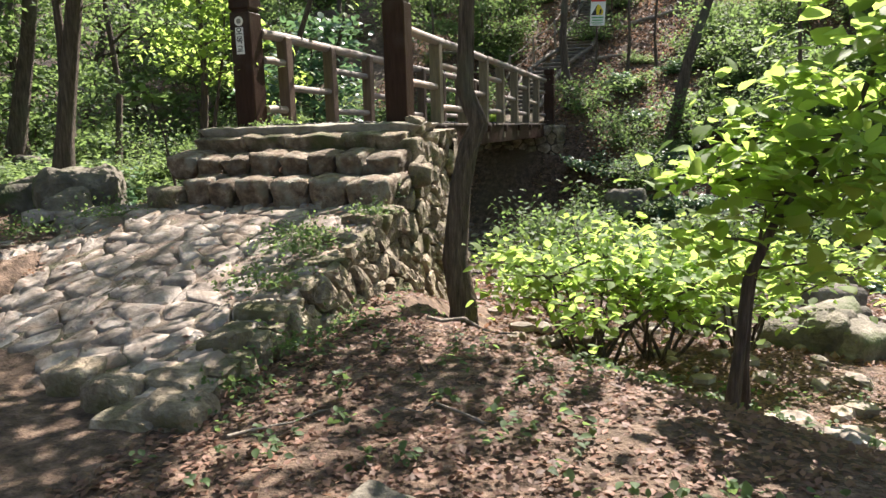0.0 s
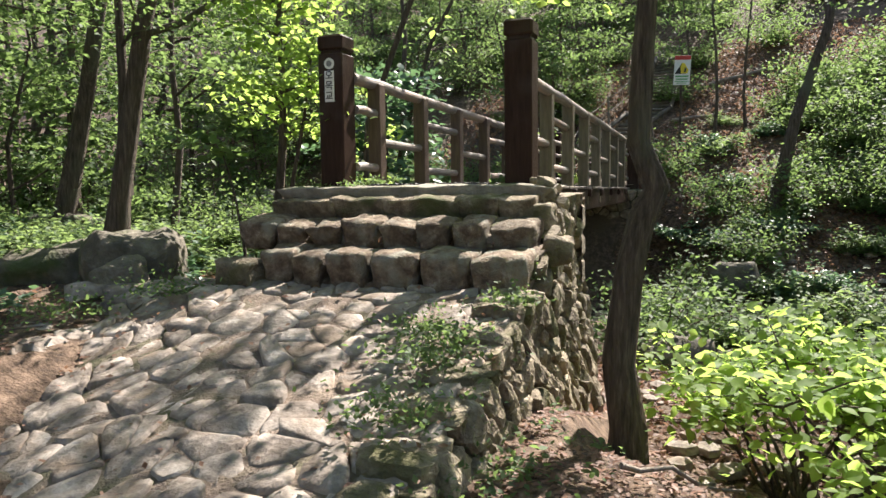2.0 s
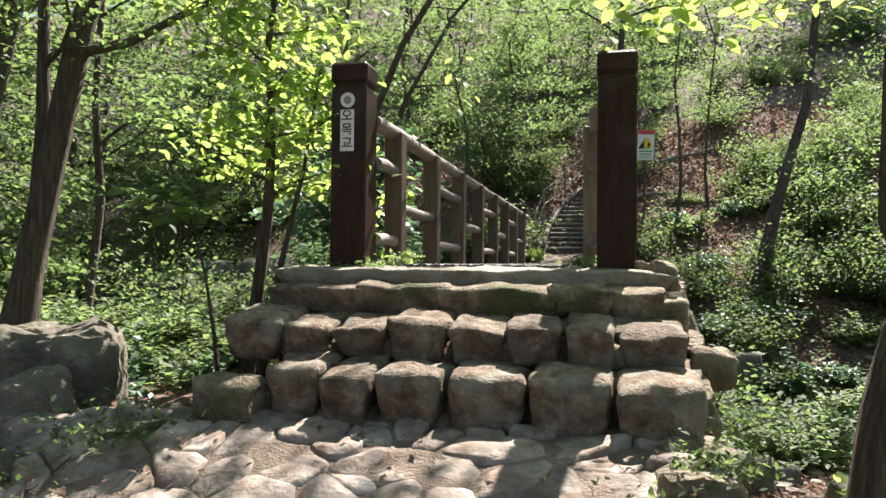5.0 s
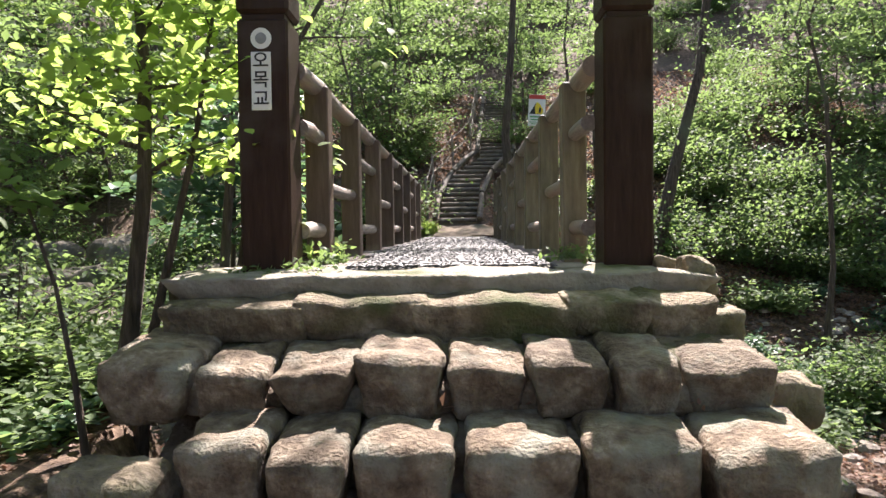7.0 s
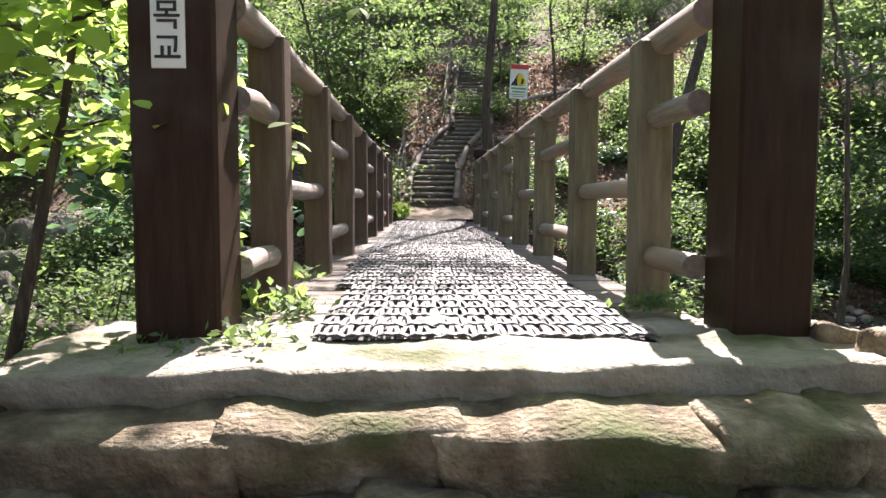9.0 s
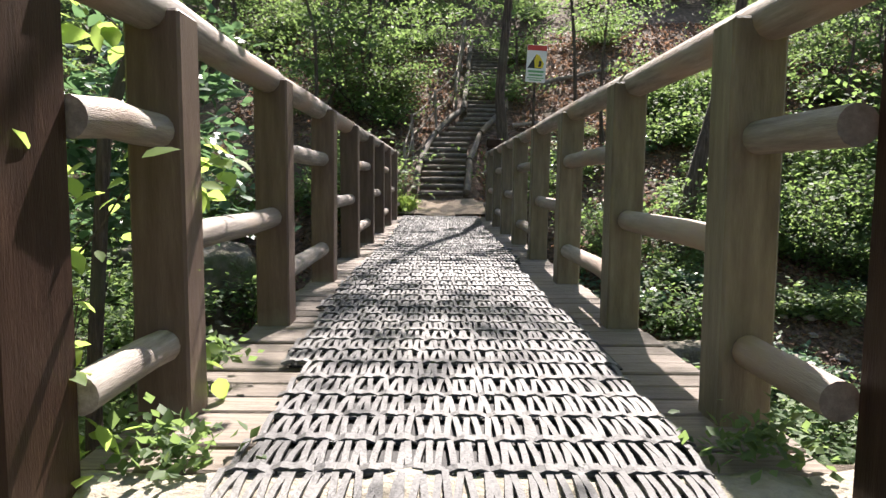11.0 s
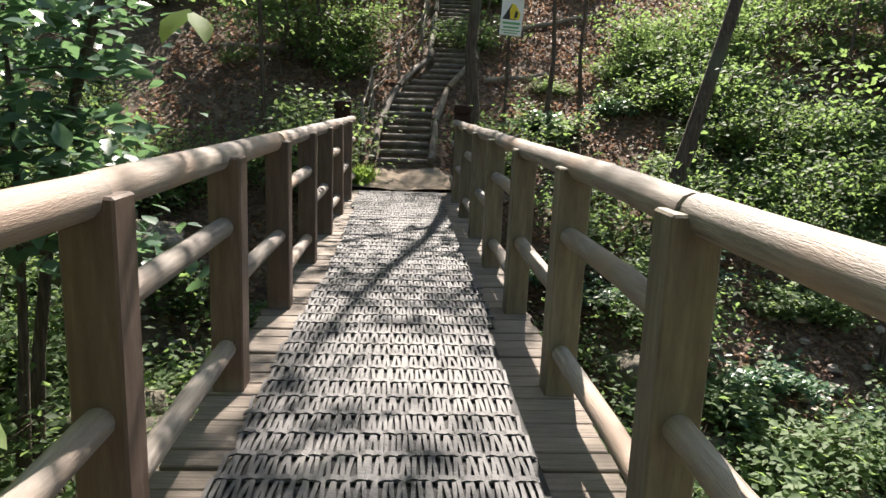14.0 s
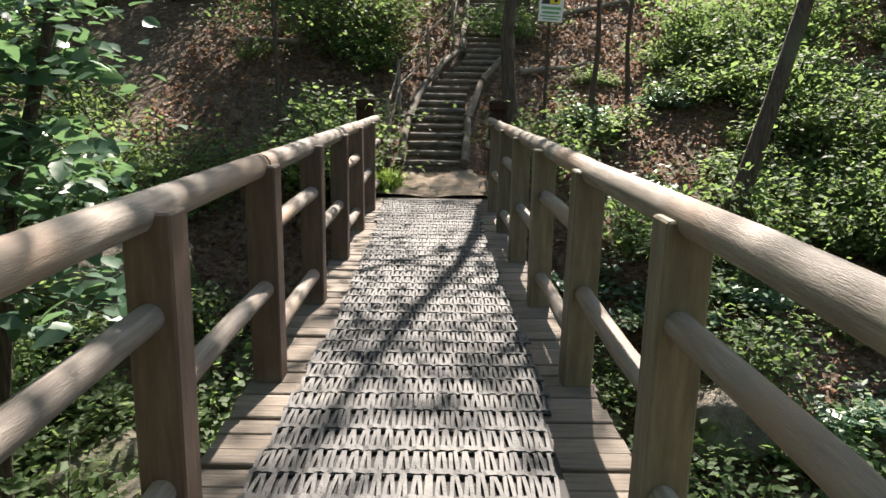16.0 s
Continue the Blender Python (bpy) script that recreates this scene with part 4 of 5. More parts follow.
patchy = lambda x, y: off_path(x, y) and math.sin(0.9 * x + 0.5 * y) + math.sin(1.3 * y - 0.6 * x + 1.0) > -0.1 and not (-2.2 < x < 0.9 and 20.5 < y < 29)
scatter_copies(SH[0], region(32, -14, -5.9, 8.2, 22, off_path), rng, skip=gully)
scatter_copies(SH[1], region(24, -16, -6.2, 8.6, 22, off_path), rng, skip=gully)
scatter_copies(SH[2], region(20, -18, -7.5, 9.5, 23, off_path), rng, skip=gully)
scatter_copies(SH[3], region(34, -11, -5.7, 5.5, 15, off_path), rng)
scatter_copies(SH[0], region(30, -2.0, 11, 13, 27, patchy), rng)
scatter_copies(SH[1], region(36, -2.0, 10, 15, 27, patchy), rng)
scatter_copies(SH[2], region(10, 2.0, 10, 16, 24, off_path), rng, 0.6, 0.9)
scatter_copies(SH[0], region(26, -16, 12, 22, 36, patchy), rng)
scatter_copies(SH[1], region(34, -18, 14, 22, 40, patchy), rng, 0.7, 1.4)
scatter_copies(SH[2], region(34, -22, 18, 24, 46, off_path), rng)
scatter_copies(SH[3], region(26, -2.0, 7, 12, 24, off_path), rng)
scatter_copies(SH[1], [(-5.4, 21.0), (-5.9, 21.6), (-5.4, 22.6), (-2.0, 21.6), (-5.7, 15.8), (-6.2, 17.0), (-1.9, 13.2), (-1.6, 14.2), (-1.5, 16.6)], rng, 0.9, 1.25)

scatter_copies(SH[2], [(-6.9, 10.3)], rng, 0.6, 0.7)

# forest trees
FT = [tree("forest_tree", "tall thin forest tree with layered green crown", placed(-10.5, 24.2), straight(11, (0.01, 0.0), 0.12, 1), 0.10, 15, 3.0, 0.42, 301, per=12, spread=0.32, flat=0.22, leaf=0.14, group="forest trees", seg=9),
      tree("forest_tree", "leaning dark forest tree", placed(0.25, 19.9), straight(12, (0.21, 0.03), 0.1, 2), 0.13, 15, 3.4, 0.55, 302, per=6, spread=0.34, flat=0.22, leaf=0.145, group="forest trees", seg=9),
      tree("forest_tree", "thin forest sapling with sparse crown", placed(-0.95, 23.4), straight(7.5, (0.03, 0.0), 0.1, 3), 0.05, 10, 2.0, 0.35, 303, per=11, spread=0.35, leaf=0.09, group="forest trees", seg=7),
      tree("forest_tree", "forest tree with low spreading boughs", placed(-13.5, 22.0), straight(9, (-0.03, 0.02), 0.15, 4), 0.12, 17, 3.8, 0.25, 304, per=13, spread=0.32, flat=0.22, leaf=0.14, droop=-0.3, rise=0.3, group="forest trees", seg=9)]


def plant_trees(proto, spots, lo=0.8, hi=1.2):
    for x, y in spots:
        s = rng.uniform(lo, hi)
        copy_thing(proto, Matrix.Translation(placed(x, y, 0.15)) @ Matrix.Rotation(rng.uniform(0, 6.28), 4, "Z") @ Matrix.Diagonal((s, s, s, 1)))


plant_trees(FT[0], [(-2.45, 22.0), (-1.0, 32.5), (-9.6, 28.0), (7.5, 30.0)])
plant_trees(FT[2], [(-6.1, 20.95), (2.7, 17.8), (-0.1, 24.0), (-5.6, 25.8), (4.6, 22.5), (-4.9, 31.0)])
sunny = lambda x, y: off_path(x, y) and not (-8.5 < x < 1.5 and 9 < y < 21)
airy = lambda x, y: off_path(x, y) and not (-7 < x < 13 and y < 46)
plant_trees(FT[0], region(11, -26, 22, 31, 58, airy))
plant_trees(FT[1], region(7, -28, 24, 32, 60, airy))
plant_trees(FT[3], region(12, -28, 24, 31, 58, airy))
plant_trees(FT[2], region(6, -20, 20, 28, 46, airy))
plant_trees(FT[3], region(8, -22, -9.5, 4, 22, sunny))
plant_trees(FT[0], region(9, -24, -9, 2, 24, sunny))
plant_trees(FT[3], region(5, 8, 20, 14, 24, sunny))
plant_trees(FT[0], region(5, 9, 20, 12, 26, sunny))
# unseen trees beside and behind the start, added to block skylight
plant_trees(FT[3], [(2.5, -2.6), (-6.2, -3.4), (-2.2, -4.2), (-9.5, -4.0)], 0.9, 1.1)
plant_trees(FT[1], [(-8.5, 0.5), (-7.8, 4.4), (5.0, 1.0), (-4.0, -6.0), (3.5, -5.0), (9, -3), (-13, -2)])
plant_trees(FT[3], [(-9.5, 3.0), (-11, 7.0), (9.5, 4.0), (0.5, -8.0)])

# understory trees with layered sprays
UT = [tree("understory_tree", "small understory tree with layered sprays of leaves", placed(-11.4, 10.9), straight(4.6, (0.04, 0.02), 0.1, 8), 0.045, 13, 2.3, 0.14, 311, per=12, spread=0.19, flat=0.22, leaf=0.125, rise=0.25, droop=-0.2, group="understory trees", seg=7),
      tree("understory_tree", "small pale understory tree with loose bright leaves", placed(-6.3, 24.6), straight(3.4, (-0.03, 0.05), 0.1, 9), 0.035, 12, 1.9, 0.12, 312, per=12, spread=0.18, flat=0.22, leaf=0.13, rise=0.3, droop=-0.2, mat=M_LEAF_SHRUB, group="understory trees", seg=7)]
hidden = lambda x, y: off_path(x, y) and not (-7.5 < x < 1.5 and 8 < y < 23)
plant_trees(UT[0], region(10, -19, -10.8, 9.5, 24, hidden))
plant_trees(UT[1], region(6, -18, -10.8, 9.5, 24, hidden))
plant_trees(UT[0], region(5, 4.5, 15, 20, 32, hidden))
plant_trees(UT[1], region(3, 5, 14, 20, 30, hidden))
open_slope = lambda x, y: off_path(x, y) and not (-1.5 < x < 4.5 and y < 31)
plant_trees(UT[0], region(20, -22, 18, 24, 46, open_slope))
plant_trees(UT[1], region(14, -18, 14, 24, 40, open_slope))
plant_trees(UT[0], [(-5.3, 27.2), (-1.7, 28.0), (-5.0, 31.6), (-0.9, 31.0), (-2.6, 36.0), (-3.6, 38.0)], 0.8, 1.1)
scatter_copies(SH[1], [(-5.0, 25.9), (-2.3, 26.6), (-5.1, 28.6), (-1.5, 29.4), (-4.4, 30.4), (-0.6, 32.6), (-3.9, 33.6), (-1.0, 34.6), (-2.2, 36.5)], rng, 0.8, 1.1)
# tall trees added to dapple the sun and cut skylight, mostly out of view
CT = tree("added_shade_tree", "tall wide-boughed tree added to shade the walk", placed(-10.0, 10.4), straight(13.0, (0.28, 0.03), 0.15, 21), 0.13, 16, 5.4, 0.5, 321, per=13, spread=0.36, flat=0.3, leaf=0.155, rise=0.35, droop=-0.2, group="canopy trees", twigs=5)
for x, y, a, s in ((-15.5, 14.0, 60, 0.9), (8.5, 13.5, 200, 1.0), (-6.6, -1.5, 90, 0.9), (4.0, -2.0, 20, 0.9), (-1.5, -5.0, 240, 1.0), (-8.8, 6.0, 170, 0.8), (-4.5, -9.0, 10, 1.0), (7, 3, 300, 0.9)):
    copy_thing(CT, Matrix.Translation(placed(x, y, 0.15)) @ Matrix.Rotation(radians(a), 4, "Z") @ Matrix.Diagonal((s, s, s, 1)))

# far woods that close the view
def far_woods():
    rng = np.random.default_rng(331)
    C = []
    for n, x0, x1, y0, y1, top in ((1500, -48, 44, 34, 80, 9.0), (420, -44, -17, -6, 34, 8.0), (420, 15, 44, -6, 34, 8.0), (260, -30, 30, -36, -12, 8.0)):
        x, y = rng.uniform(x0, x1, n), rng.uniform(y0, y1, n)
        low = np.where((x > -9) & (x < 15) & (y > 30) & (y < 48), 0.2, 1.0)
        C.append(np.column_stack([x, y, ground_z(x, y) + 0.4 + top * low * rng.random(n) ** 1.5]))
    P = clumps(rng, np.concatenate(C), 20, 0.75, 0.3)
    me = leaf_mesh(rng, "far_woods", P, 0.3, M_LEAF, (KITE, KITE_F), 0.45)
    tagged(new("far_woods", me), "dense green woods on the far hillsides", "woods", kind="stuff")


far_woods()

# broad cool-green boughs beside the bridge
tree("broadleaf_tree", "low broad-leaved tree with cool green leaves beside the bridge", placed(-7.0, 14.9), [(0, 0, 0), (0.08, 0, 0.9), (0.15, 0, 1.9), (0.2, 0, 3.0), (0.2, 0, 4.6)], 0.07, 12, 1.9, 0.66, 401, per=9, spread=0.26, leaf=0.17, mat=M_LEAF_COOL, shape=(OVAL, OVAL_F), rise=0.15, droop=-0.3, tilt=0.4)


# added tree: its high crown throws leaf shadows on the near deck
tree("dapple_tree", "slender arching tree with sparse leaves, added to dapple the bridge", placed(-7.1, 15.3), [(0, 0, 0), (0.15, 0, 1.6), (0.4, 0, 3.2), (1.0, 0.1, 5.2), (1.8, 0.15, 6.6), (2.7, 0.2, 7.6), (3.6, 0.2, 8.2)], 0.065, 12, 2.0, 0.5, 402, per=3, spread=0.24, leaf=0.12, rise=0.1, droop=-0.2, seg=8)


# added tree, its crown set in the sun's way to the steps and ramp
tree("step_shade_tree", "slender leaning tree in the gully, added to shade steps and ramp", placed(-6.3, 12.7), [(0, 0, 0), (0.05, 0, 1.8), (0.2, 0, 3.6), (0.9, 0.1, 5.4), (1.9, 0.2, 7.0), (2.9, 0.2, 8.4), (3.6, 0.2, 9.8), (4.1, 0.2, 10.8)], 0.065, 10, 1.5, 0.72, 403, per=8, spread=0.3, leaf=0.13, rise=0.15, droop=-0.2, seg=8)


def hanging_twig(at, heading, length, seed, n=3, leaf=0.11):
    rng = np.random.default_rng(seed)
    t = thing("hanging_twig", "leafy twig with large bright leaves over the hand rail", "twig", at, "twigs over the rail")
    pts = limb(rng, (0, 0, 0), heading, length, -0.25, 6, 0.08)
    g = Geo().tube(pts, [0.008 - 0.001 * j for j in range(7)], 6)
    part("stem", g, M_BARK, t, smooth=True)
    P = clumps(rng, [tuple(p) for p in pts[2:]], n, 0.06, 0.5)
    part("foliage", leaf_mesh(rng, "foliage", P, leaf, M_LEAF_BRIGHT, (OVAL, OVAL_F), 0.4, -0.4), M_LEAF_BRIGHT, t)


hanging_twig((-4.32, 11.13, 3.78), (0.15, -0.04, -1.0), 0.66, 501, 2, 0.12)
hanging_twig((-5.6, 9.9, 3.35), (0.4, 0.6, -0.3), 0.8, 502)
hanging_twig((-5.3, 10.2, 3.05), (0.3, 0.7, -0.35), 0.8, 503)
hanging_twig((-5.05, 10.8, 2.05), (0.5, -0.25, 0.3), 0.5, 505, 5, 0.11)
hanging_twig((-5.45, 10.75, 1.7), (0.5, 0.1, 0.55), 0.7, 506, 2, 0.1)


shrub_proto("shrub", "pale leafy shrub crowding the far end post", 216, 1.75, 0.75, 0.1, 12, 12, M_LEAF_PALE, (OVAL, OVAL_F), 0.4, 0.2, at=placed(-5.2, 21.0), low=2)


# vine climbing the first rail post
def vine(at, height, seed):
    rng = np.random.default_rng(seed)
    t = thing("climbing_vine", "thin green vine climbing a brown rail post", "vine", at)
    pts = [Vector((0.012 * math.sin(9 * h), 0.01 * math.cos(7 * h), h)) for h in np.linspace(0, height, 12)]
    part("stem", Geo().tube(pts, [0.005] * 12, 5), M_DEADWOOD, t, smooth=True)
    part("foliage", leaf_mesh(rng, "foliage", clumps(rng, [tuple(p) for p in pts], 4, 0.035, 1.2), 0.07, M_LEAF_BRIGHT, (OVAL, OVAL_F), 0.5, -0.3), M_LEAF_BRIGHT, t)


vine((-4.57, 9.915, 1.475), 0.75, 507)
vine((-4.63, 9.34, 1.475), 0.6, 508)


# grass tufts and little weeds
def tuft(at, n, h, seed, label, mat=M_LEAF_BRIGHT):
    rng = np.random.default_rng(seed)
    P = np.array(at) + rng.normal(0, 1, (n, 3)) * np.array([0.07, 0.06, 0])
    ob = new("grass_tuft", leaf_mesh(rng, "grass_tuft", P, h, mat, (BLADE, BLADE_F), 0.35, 1.1))
    return tagged(ob, label, "grass", "tufts of grass")


tuft((-4.5, 20.95, 1.5), 220, 0.36, 601, "tuft of long bright grass at the bridge end")
tuft((-4.38, 21.15, 1.55), 120, 0.3, 602, "tuft of long bright grass at the bridge end")


weeds = []
rngw = np.random.default_rng(700)
for k, (x, y, z, n, r) in enumerate([(-4.5, 9.0, 1.42, 110, 0.09), (-4.45, 9.45, 1.5, 60, 0.07), (-3.05, 9.5, 1.5, 60, 0.07), (-4.75, 8.95, 1.42, 50, 0.08), (-2.6, 6.3, 0.5, 170, 0.17), (-2.75, 6.7, 0.56, 110, 0.14), (-2.5, 5.6, 0.38, 120, 0.16), (-2.42, 7.3, 0.66, 90, 0.1), (-2.2, 5.3, 0.05, 120, 0.16), (-2.15, 4.7, -0.02, 90, 0.15), (-2.2, 6.0, 0.0, 90, 0.15), (-5.3, 7.3, 0.62, 110, 0.18), (-5.8, 6.7, 0.5, 120, 0.2), (-6.3, 6.2, 0.4, 120, 0.25), (-0.9, 3.0, 0.02, 50, 0.1), (0.3, 3.4, 0.0, 50, 0.12), (-2.5, 8.0, 0.75, 50, 0.08), (-4.6, 10.1, 1.55, 60, 0.07)]):
    n *= 3
    weeds.append(np.array((x, y, z)) + np.abs(rngw.normal(0, 1, (n, 3))) * np.array([0, 0, r * 0.5]) + rngw.normal(0, 1, (n, 3)) * np.array([r, r, 0]))
tagged(new("weeds", leaf_mesh(rngw, "weeds", np.concatenate(weeds), 0.042, M_LEAF_SHRUB, (KITE, KITE_F), 0.5, 0.3)), "small green weeds growing between stones", "weeds", kind="stuff")


rngs = np.random.default_rng(705)
sx, sy = rngs.uniform(-2.1, 2.6, 420), rngs.uniform(3.2, 7.6, 420)
keep = np.sin(2.1 * sx + 0.7) * np.cos(1.9 * sy) > -0.15
sx, sy = np.repeat(sx[keep], 7), np.repeat(sy[keep], 7)
sx, sy = sx + rngs.normal(0, 0.035, len(sx)), sy + rngs.normal(0, 0.035, len(sy))
sz = ground_z(sx, sy) + rngs.uniform(0.02, 0.09, len(sx))
tagged(new("seedlings", leaf_mesh(rngs, "seedlings", np.column_stack([sx, sy, sz]), 0.05, M_LEAF_SHRUB, (OVAL, OVAL_F), 0.4)), "small green seedlings pushing through the leaf litter", "seedlings", kind="stuff")


# ---------------------------------------------------------------- boulders, stream stones
def boulder(at, s, seed, label, name="boulder", category="rock", group="boulders", cuts=10):
    rng = np.random.default_rng(seed)
    ob = part(name, block(rng, -s[0], s[0], -s[1], s[1], -s[2], s[2], 0.45, 0.3 * min(s), cuts, 0.9 / min(s)), M_ROCK, None, smooth=True)
    ob.location = at
    ob.rotation_euler = (rng.normal(0, 0.15), rng.normal(0, 0.15), rng.uniform(0, 6.28))
    return tagged(ob, label, category, group)


boulder((-6.7, 8.45, 0.6), (0.6, 0.45, 0.42), 801, "big grey granite boulder, mossy, beside the ramp")
boulder((-7.75, 8.3, 0.5), (0.5, 0.45, 0.35), 802, "dark mossy boulder beside the ramp")
boulder((-6.2, 7.75, 0.6), (0.22, 0.2, 0.22), 803, "small pale pointed rock beside the steps")
boulder((-0.97, 3.72, -0.06), (0.15, 0.13, 0.13), 804, "small greenish rock sunk in the leaf litter")
rngb = np.random.default_rng(88)
for k in range(70):
    x, y = rngb.uniform(-19, -5.5), rngb.uniform(12.0, 20)
    s = rngb.uniform(0.2, 0.85)
    boulder((x, y, gz(x, y) + 0.12 * s), (s, s * rngb.uniform(0.6, 1), s * rngb.uniform(0.5, 0.8)), 810 + k, "grey stream boulder in the rocky bed", "stream_boulder", group="stream boulders", cuts=6)
for k in range(26):
    x = rngb.uniform(-2, 7)
    y = rngb.uniform(10.0, 18) - 0.6 * max(0, x)
    s = rngb.uniform(0.15, 0.6)
    boulder((x, y, gz(x, y) + 0.1 * s), (s, s * rngb.uniform(0.6, 1), s * rngb.uniform(0.5, 0.8)), 910 + k, "grey stream boulder in the rocky bed", "stream_boulder", group="stream boulders", cuts=6)


for x, y, s in ((-9.3, 11.2, 0.5), (-8.8, 10.9, 0.42), (-10.1, 11.9, 0.6), (-9.7, 10.6, 0.38), (-8.2, 10.7, 0.4), (-8.6, 11.8, 0.5), (-7.6, 10.5, 0.34), (-10.8, 11.0, 0.45), (-9.2, 12.4, 0.6)):
    boulder((x, y, gz(x, y) + 0.35 * s), (s, s * 0.75, s * 0.6), 960 + int(10 * s - 7 * x), "pale grey boulder heaped beside the gully", "stream_boulder", group="stream boulders", cuts=7)


def stream_stones():
    rng = np.random.default_rng(91)
    g = Geo()
    n = 0
    while n < 1500:
        x, y = rng.uniform(-12, 7), rng.uniform(5, 19)
        edge = 9.3 - 0.7 * (x + 2) if x > -2 else 10.2
        if y < edge - (1.7 if x > 0.6 else 0.8):
            continue
        s = rng.uniform(0.04, 0.14)
        z = gz(x, y)
        a = rng.uniform(0, 6.28)
        m = Matrix.Translation((x, y, z + s * 0.25)) @ Matrix.Rotation(a, 4, "Z") @ Matrix.Diagonal((s, s * 0.75, s * 0.5, 1))
        j = rng.uniform(0.75, 1.15, 13)
        vs = [(0, 0, j[12])] + [(j[i] * math.cos(i * 1.047), j[i] * math.sin(i * 1.047), 0.45 * j[i]) for i in range(6)] + [(1.1 * j[i + 6] * math.cos(i * 1.047), 1.1 * j[i + 6] * math.sin(i * 1.047), -0.5) for i in range(6)]
        fs = [(0, 1 + i, 1 + (i + 1) % 6) for i in range(6)] + [(1 + i, 7 + i, 7 + (i + 1) % 6, 1 + (i + 1) % 6) for i in range(6)]
        g.add(vs, fs, m)
        n += 1
    me = g.mesh("stream_stones", M_RAMPSTONE)
    tagged(new("stream_stones", me), "pale loose cobbles of the stream bed", "stones", kind="stuff")
    water = Geo()
    xs, ys = np.linspace(-6, 16, 30), np.linspace(7, 18.5, 20)
    vs = [(x, y - 0.5 * max(0, x), -1.19 + 0.004 * math.sin(5 * x + 3 * y)) for x in xs for y in ys]
    water.add(vs, [(i * 20 + j, (i + 1) * 20 + j, (i + 1) * 20 + j + 1, i * 20 + j + 1) for i in range(29) for j in range(19)])
    tagged(new("water", water.mesh("water", M_WATER, True)), "shallow dark stream water between stones", "water", kind="structure")


stream_stones()


# ---------------------------------------------------------------- leaf litter and fallen sticks
def litter(n, x0, x1, y0, y1, size, seed, keep, tilt=0.22):
    rng = np.random.default_rng(seed)
    P = np.stack([rng.uniform(x0, x1, n), rng.uniform(y0, y1, n)], -1)
    P = P[keep(P[:, 0], P[:, 1])]
    z = ground_z(P[:, 0], P[:, 1]) + rng.uniform(0.0, 0.018, len(P))
    me = leaf_mesh(rng, "leaf_litter", np.column_stack([P, z]), size, M_LITTER, (KITE, KITE_F), tilt, 0.08)
    tagged(new("leaf_litter", me), "dry brown fallen leaves strewn on the ground", "leaf litter", kind="stuff")


litter(42000, -2.4, 4.0, 1.2, 9.0, 0.046, 951, lambda x, y: (x > -2.3) & (y > 1.5))
litter(12000, -13, -5.6, 1, 11, 0.065, 952, lambda x, y: x < -5.6)
litter(60000, -9, 8, 18.5, 31, 0.1, 953, lambda x, y: np.abs(x - stair_x((y - 21.8) / 0.265)) > 0.7, 0.45)
litter(40000, -2.6, 7, 8.5, 20, 0.085, 954, lambda x, y: x > -2.5, 0.4)


# dry leaves caught on the ramp and the steps
def strewn():
    rng = np.random.default_rng(961)
    n = 700
    x, y = rng.uniform(-5.6, -2.3, n), rng.uniform(4.9, 7.6, n)
    side = rng.random(n) < np.where((x < -4.9) | (x > -2.8), 1.0, 0.25)
    P = [np.column_stack([x, y, ramp_z(x, y) + 0.02])[side]]
    for y0, y1, z, k in ((8.05, 8.2, 1.0, 70), (8.5, 8.7, 1.24, 90), (8.85, 9.0, 1.4, 40)):
        P.append(np.column_stack([rng.uniform(-5.0, -2.5, k), rng.uniform(y0, y1, k), np.full(k, z)]))
    me = leaf_mesh(rng, "strewn_leaves", np.concatenate(P), 0.05, M_LITTER, (KITE, KITE_F), 0.3, 0.1)
    tagged(new("strewn_leaves", me), "dry brown leaves caught on stones and steps", "leaf litter", kind="stuff")


strewn()


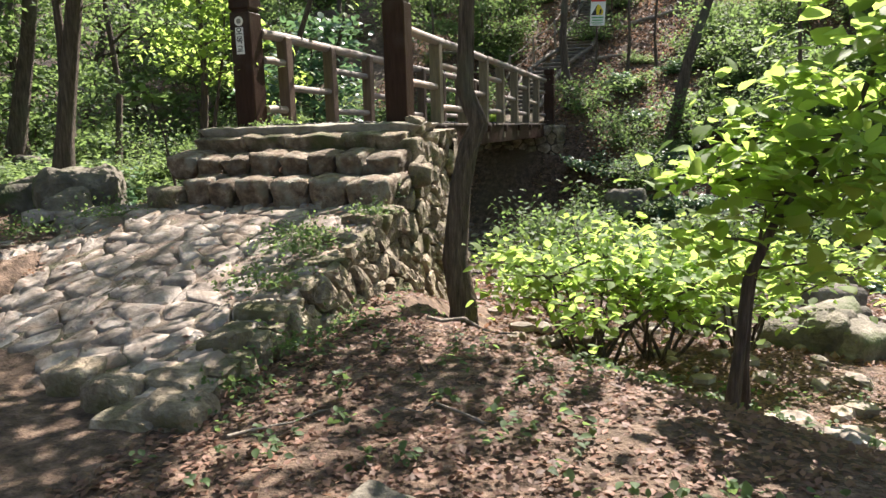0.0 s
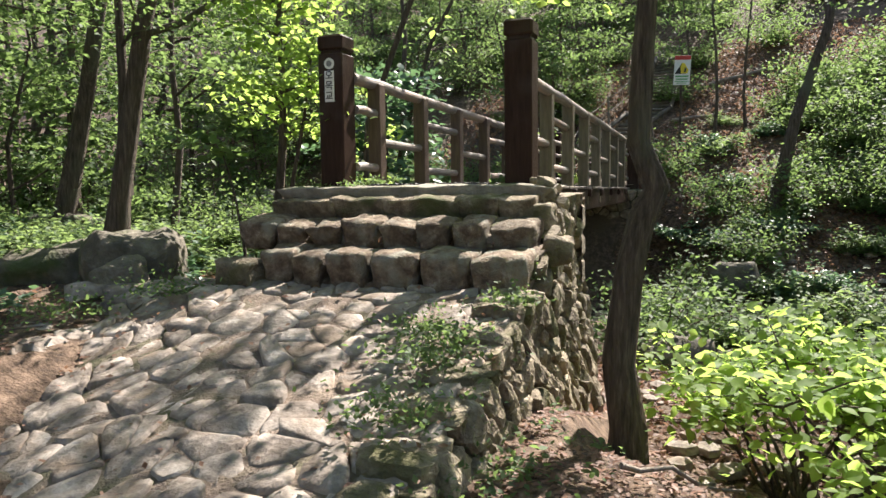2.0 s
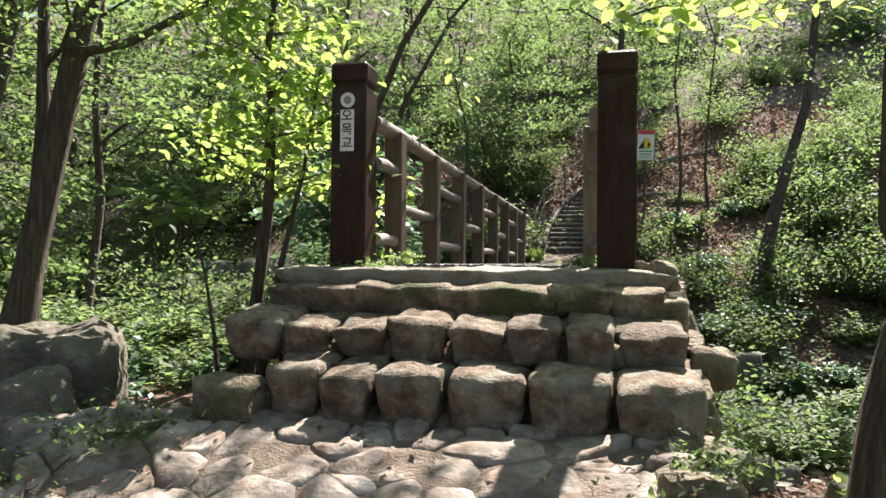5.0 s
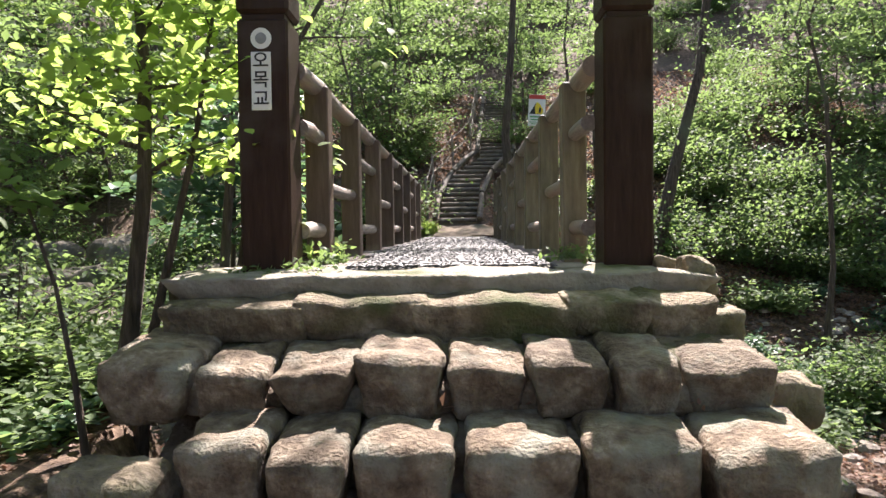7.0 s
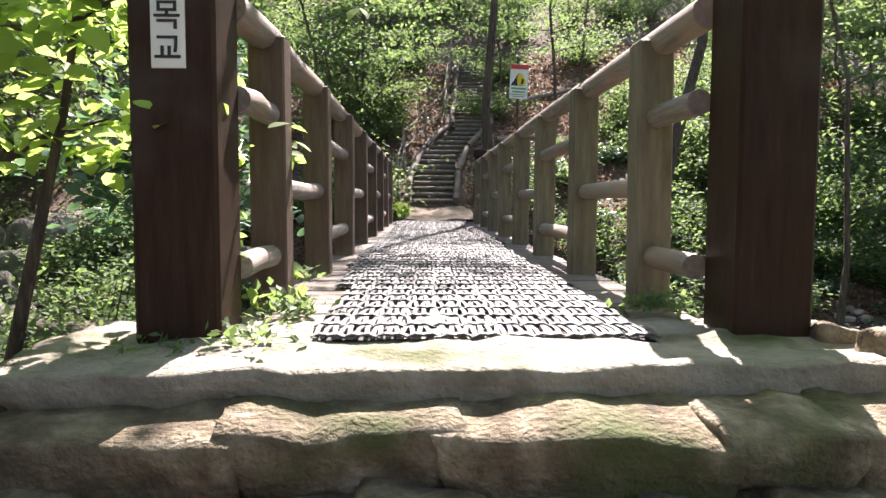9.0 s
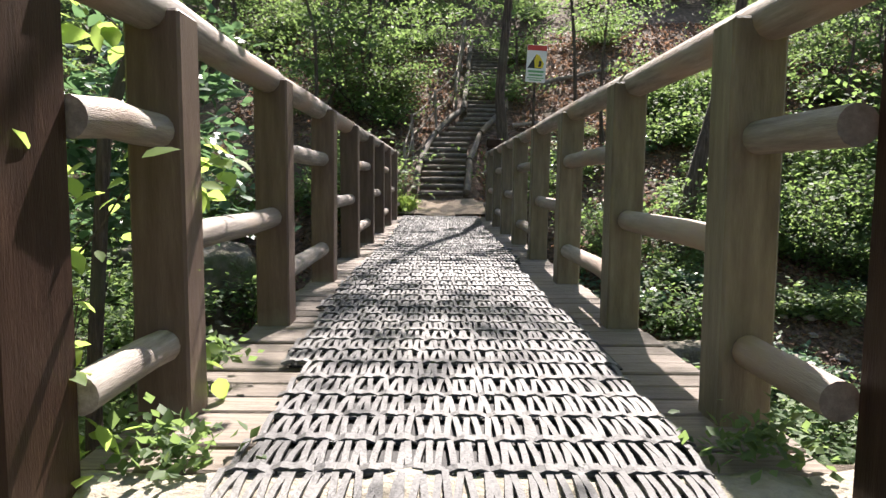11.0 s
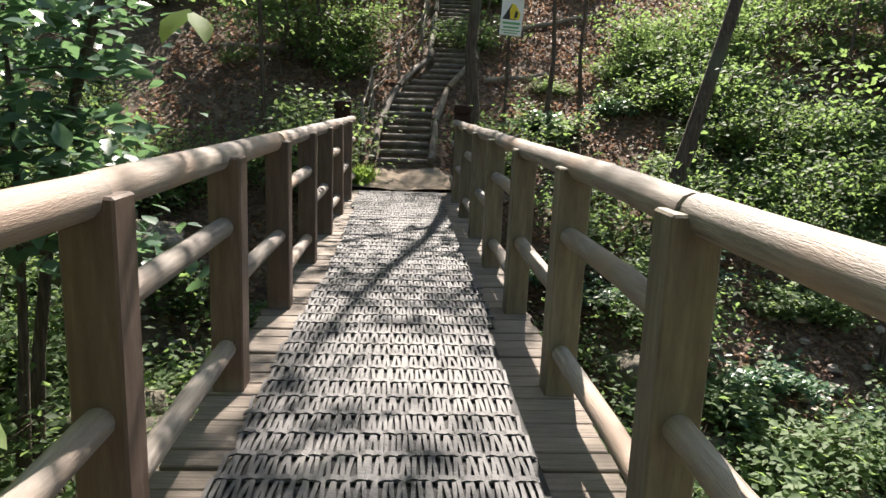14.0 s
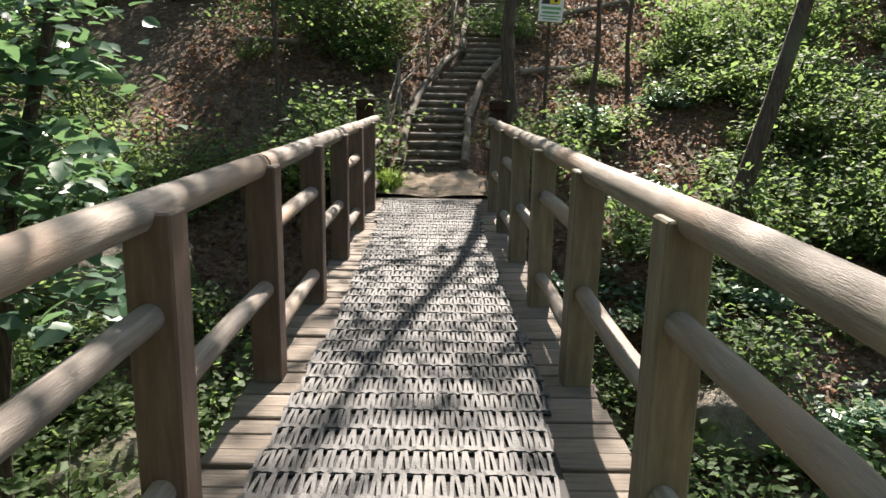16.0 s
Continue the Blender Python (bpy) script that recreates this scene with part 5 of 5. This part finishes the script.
def stick(a, b, r, seed):
    rng = np.random.default_rng(seed)
    a, b = Vector(a), Vector(b)
    pts = [a.lerp(b, t) + Vector(rng.normal(0, 0.02, 3).tolist()) for t in np.linspace(0, 1, 6)]
    tagged(part("fallen_stick", Geo().tube(pts, [r * (1 - 0.12 * j) for j in range(6)], 6), M_DEADWOOD, None, smooth=True), "grey fallen stick lying on the leaf litter", "stick", "fallen sticks")


for k, (x, y, dx, dy, r) in enumerate([(-1.6, 6.3, 0.6, 0.3, 0.018), (-1.9, 4.2, 0.35, 0.45, 0.01), (-0.7, 4.6, -0.5, 0.1, 0.009), (0.2, 3.9, 0.5, 0.2, 0.01), (-1.5, 3.4, 0.3, -0.2, 0.008), (-2.1, 24.9, 1.6, 0.2, 0.07), (-1.0, 27.5, 2.2, 0.3, 0.08), (-6.5, 25.5, -1.8, 0.5, 0.07)]):
    stick((x, y, gz(x, y) + r + 0.01), (x + dx, y + dy, gz(x + dx, y + dy) + r + 0.02), r, 970 + k)

# pale ferns and seedlings that cover the gully floor beside the steps
rngf = np.random.default_rng(1201)
pale = shrub_proto("fern", "pale green fern and seedlings on the gully floor", 215, 0.45, 0.65, 0.085, 10, 9, M_LEAF_PALE, spread=0.09, tilt=0.3, group="gully ferns", at=placed(-6.0, 9.9))
for k in range(70):
    x, y = rngf.uniform(-9.3, -5.5), rngf.uniform(7.9, 14.6)
    if (x > -7.4 and y < 8.9) or (x + 5.62) ** 2 + (y - 9.45) ** 2 < 0.1:
        continue
    s = rngf.uniform(0.6, 1.15) + 0.06 * max(0, y - 9.5)
    copy_thing(pale, Matrix.Translation(placed(x, y, 0.04)) @ Matrix.Rotation(rngf.uniform(0, 6.28), 4, "Z") @ Matrix.Diagonal((s, s, s, 1)))
for k in range(34):
    x, y = rngf.uniform(-10.5, -5.7), rngf.uniform(13.5, 19.5)
    s = rngf.uniform(0.9, 1.6)
    copy_thing(pale, Matrix.Translation(placed(x, y, 0.04)) @ Matrix.Rotation(rngf.uniform(0, 6.28), 4, "Z") @ Matrix.Diagonal((s, s, s, 1)))
for k in range(46):
    x, y = rngf.uniform(-1.6, 6.0), rngf.uniform(14.5, 25)
    s = rngf.uniform(0.8, 1.7)
    copy_thing(pale, Matrix.Translation(placed(x, y, 0.04)) @ Matrix.Rotation(rngf.uniform(0, 6.28), 4, "Z") @ Matrix.Diagonal((s, s, s, 1)))
